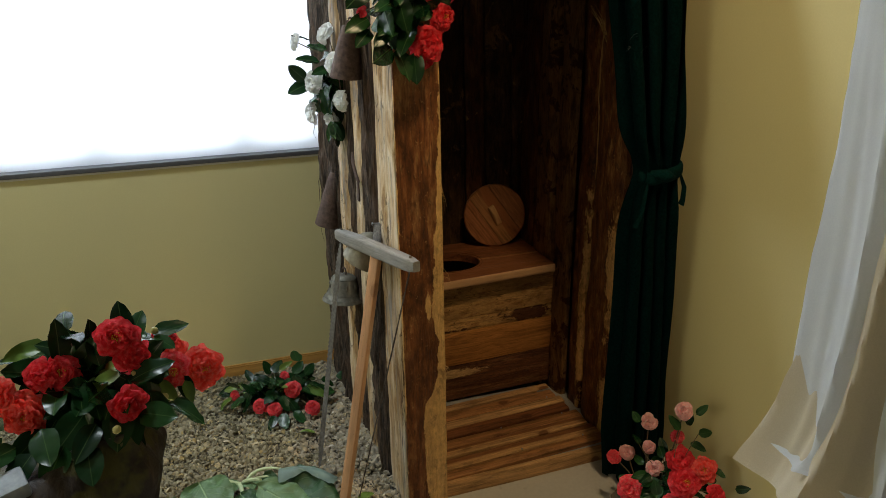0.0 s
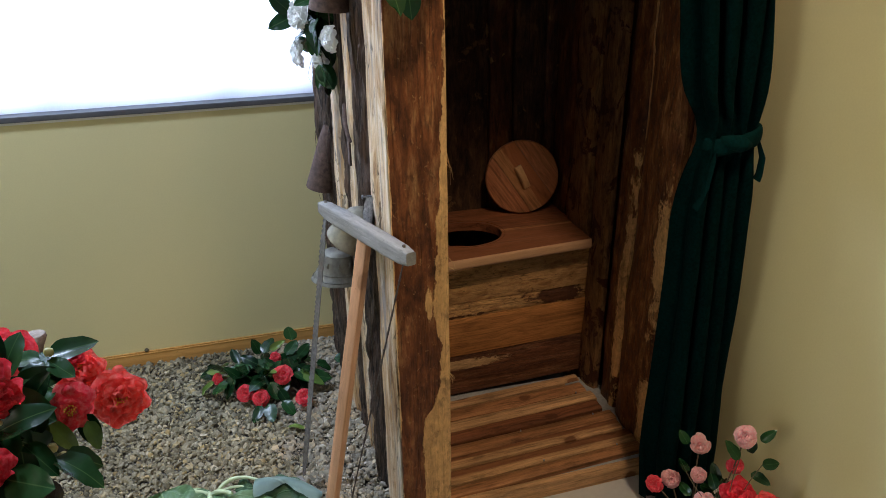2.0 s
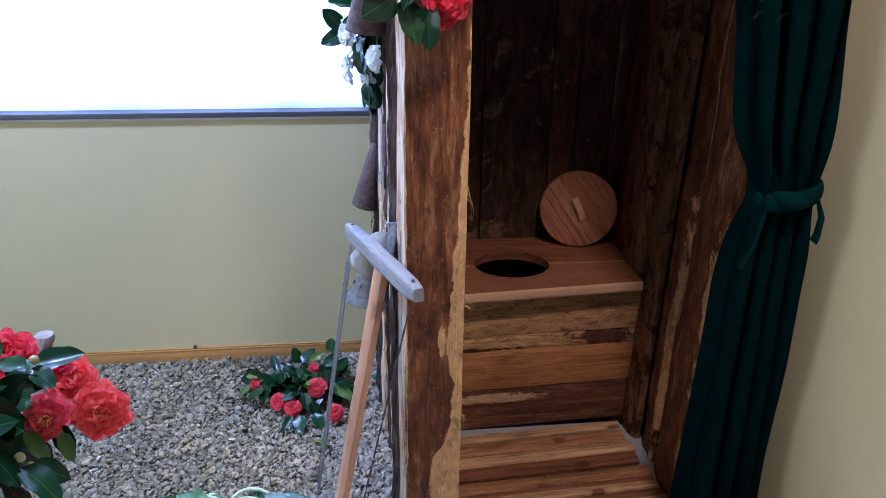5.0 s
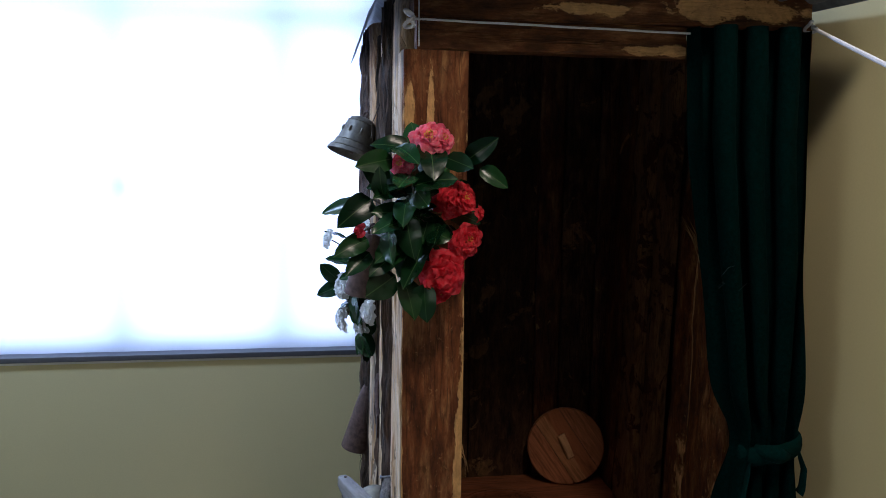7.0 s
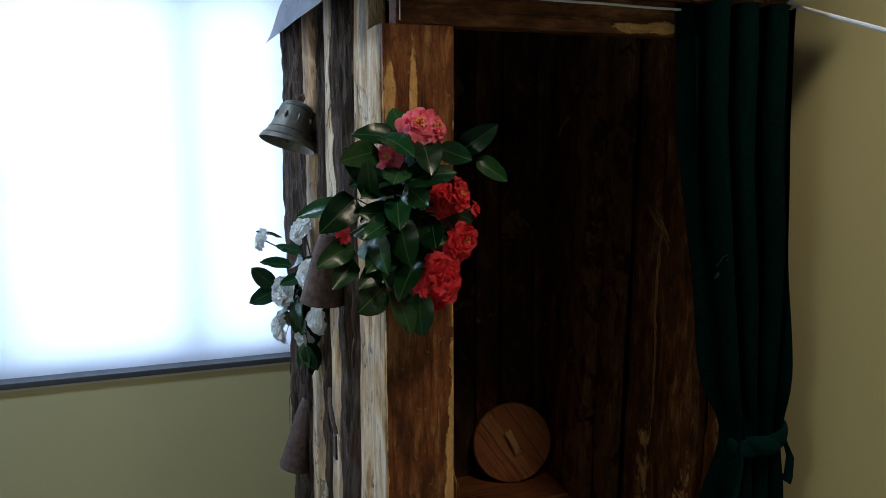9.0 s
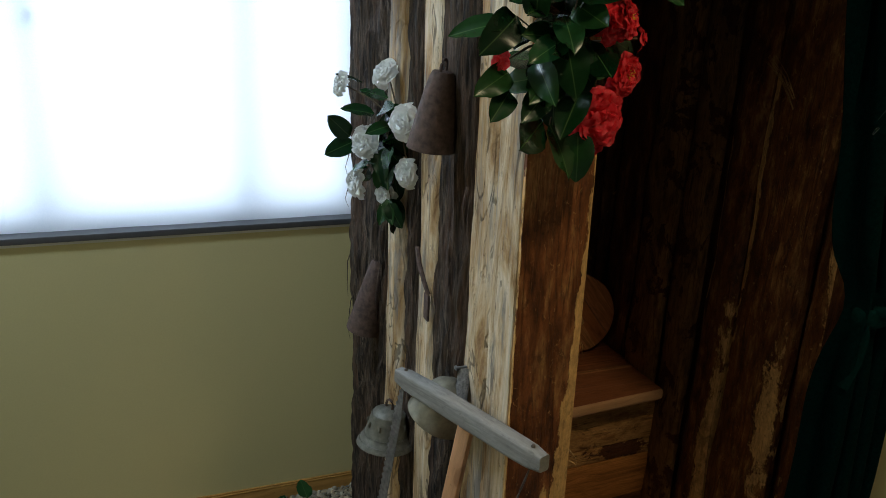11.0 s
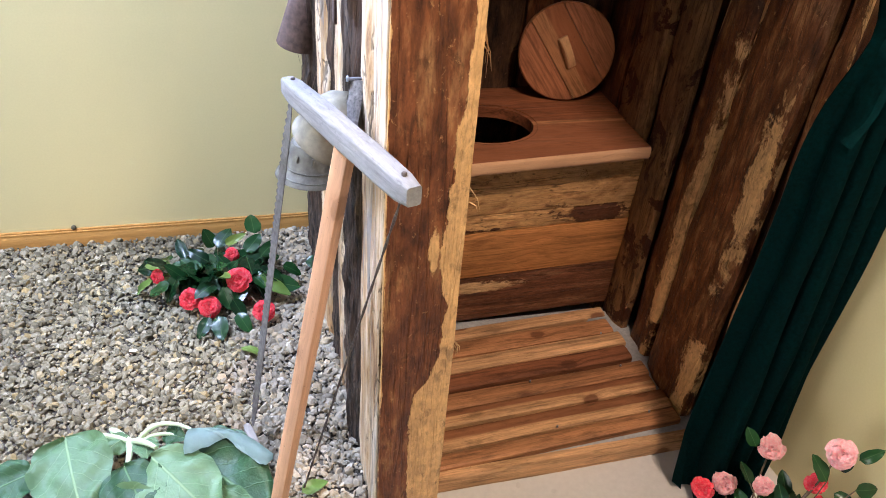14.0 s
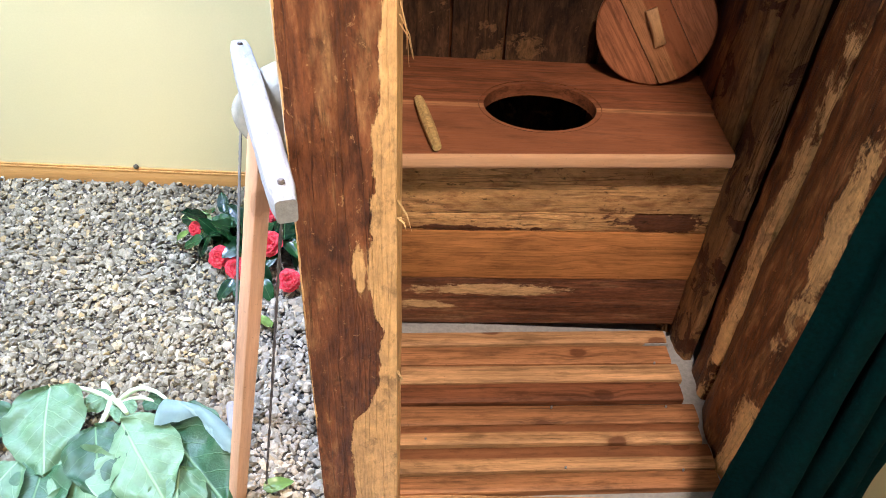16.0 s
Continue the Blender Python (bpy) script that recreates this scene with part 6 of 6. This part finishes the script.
part("stone", rr, M["stone"], pebble)

# ---- gravel ----
bed = thing("gravel_bed", "bed of mixed grey and tan gravel beside the outhouse", "gravel", kind="structure")
bm = bmesh.new()
n = 46
grid = [[bm.verts.new((-2.6 + 2.72 * i / n, -0.75 + 2.25 * j / n, 0.036 + 0.006 * rnd(2, i * 0.4, j * 0.4))) for i in range(n + 1)] for j in range(n + 1)]
for j in range(n):
    for i in range(n):
        bm.faces.new((grid[j][i], grid[j][i + 1], grid[j + 1][i + 1], grid[j + 1][i]))
part("grit", bm, M["soil"], bed)


def pebble_shape(seed):
    """An angular chip: points and triangles."""
    b = bmesh.new()
    bmesh.ops.create_icosphere(b, subdivisions=1, radius=1.0)
    r = random.Random(seed)
    cuts = [(Vector((r.gauss(0, 1), r.gauss(0, 1), r.gauss(0, 1))).normalized(), r.uniform(0.5, 0.85)) for _ in range(8)]
    sx, sy, sz = r.uniform(0.85, 1.25), r.uniform(0.75, 1.0), r.uniform(0.5, 0.75)
    for v in b.verts:
        for nrm, d in cuts:
            over = v.co.dot(nrm) - d
            if over > 0:
                v.co -= nrm * over
        v.co = Vector((v.co.x * sx, v.co.y * sy, v.co.z * sz))
    b.verts.index_update()
    pts = np.array([v.co[:] for v in b.verts])
    tri = np.array([[v.index for v in f.verts] for f in b.faces])
    b.free()
    return pts, tri


SHAPES = [pebble_shape(400 + k) for k in range(14)]
rng = np.random.default_rng(5)


def scatter(x0, x1, y0, y1, step, low, high, lift):
    spots = []
    for gx in np.arange(x0, x1, step):
        for gy in np.arange(y0, y1, step):
            spots.append((gx + rng.uniform(-0.55, 0.55) * step, gy + rng.uniform(-0.55, 0.55) * step, lift + rng.uniform(-0.004, 0.006), low + (high - low) * rng.random() ** 2.8))
    return spots


def turned(k, spot):
    a, b2, c = rng.uniform(0, 6.283, 3)
    tilt = Euler((a * 0.12, b2 * 0.12, c)).to_matrix()
    return (SHAPES[k][0] * spot[3]) @ np.array(tilt).T + np.array(spot[:3])


all_spots = scatter(-1.55, 0.10, 0.12, 1.485, 0.0101, 0.0050, 0.0175, 0.045)
all_spots += scatter(-2.5, -1.55, -0.3, 1.485, 0.022, 0.010, 0.016, 0.046) + scatter(-1.55, 0.09, -0.6, 0.12, 0.020, 0.009, 0.015, 0.046)
near = [s for s in all_spots if -0.22 < s[0] < 0.09 and 0.38 < s[1] < 0.62]
near_set = set(near[:300])
heap = [s for s in all_spots if s not in near_set]
for mat, beside in (("stone", False), ("lit_pale_stone", True)):
    verts, faces, base_n = [], [], 0
    for s in heap:
        if (s[0] > -0.17 + 0.10 * rnd(14, s[0] * 9, s[1] * 9) and s[1] > 0.2) != beside:
            continue
        k = int(rng.integers(len(SHAPES)))
        verts.append(turned(k, (*s[:3], s[3] * (1.12 if beside else 1.0))))
        faces.append(SHAPES[k][1] + base_n)
        base_n += len(SHAPES[k][0])
    me = bpy.data.meshes.new("gravel")
    me.from_pydata(np.concatenate(verts).tolist(), [], np.concatenate(faces).tolist())
    tagged(obj("gravel", me, M[mat], bed, smooth=45), kind="stuff")
chips = []
for k in range(len(SHAPES)):
    c = bpy.data.meshes.new("gravel_stone")
    c.from_pydata(SHAPES[k][0].tolist(), [], SHAPES[k][1].tolist())
    c.materials.append(M["lit_pale_stone"])
    c.shade_smooth()
    c.set_sharp_from_angle(angle=radians(45))
    chips.append(c)
for s in near[:300]:
    o = new("gravel_stone", chips[int(rng.integers(len(chips)))])
    o.parent = bed
    size = s[3] * rng.uniform(1.0, 1.25)
    o.matrix_basis = pose(s[0], s[1], s[2], rng.uniform(-40, 40), rng.uniform(-40, 40), rng.uniform(0, 360)) @ Matrix.Diagonal((size, size, size, 1))
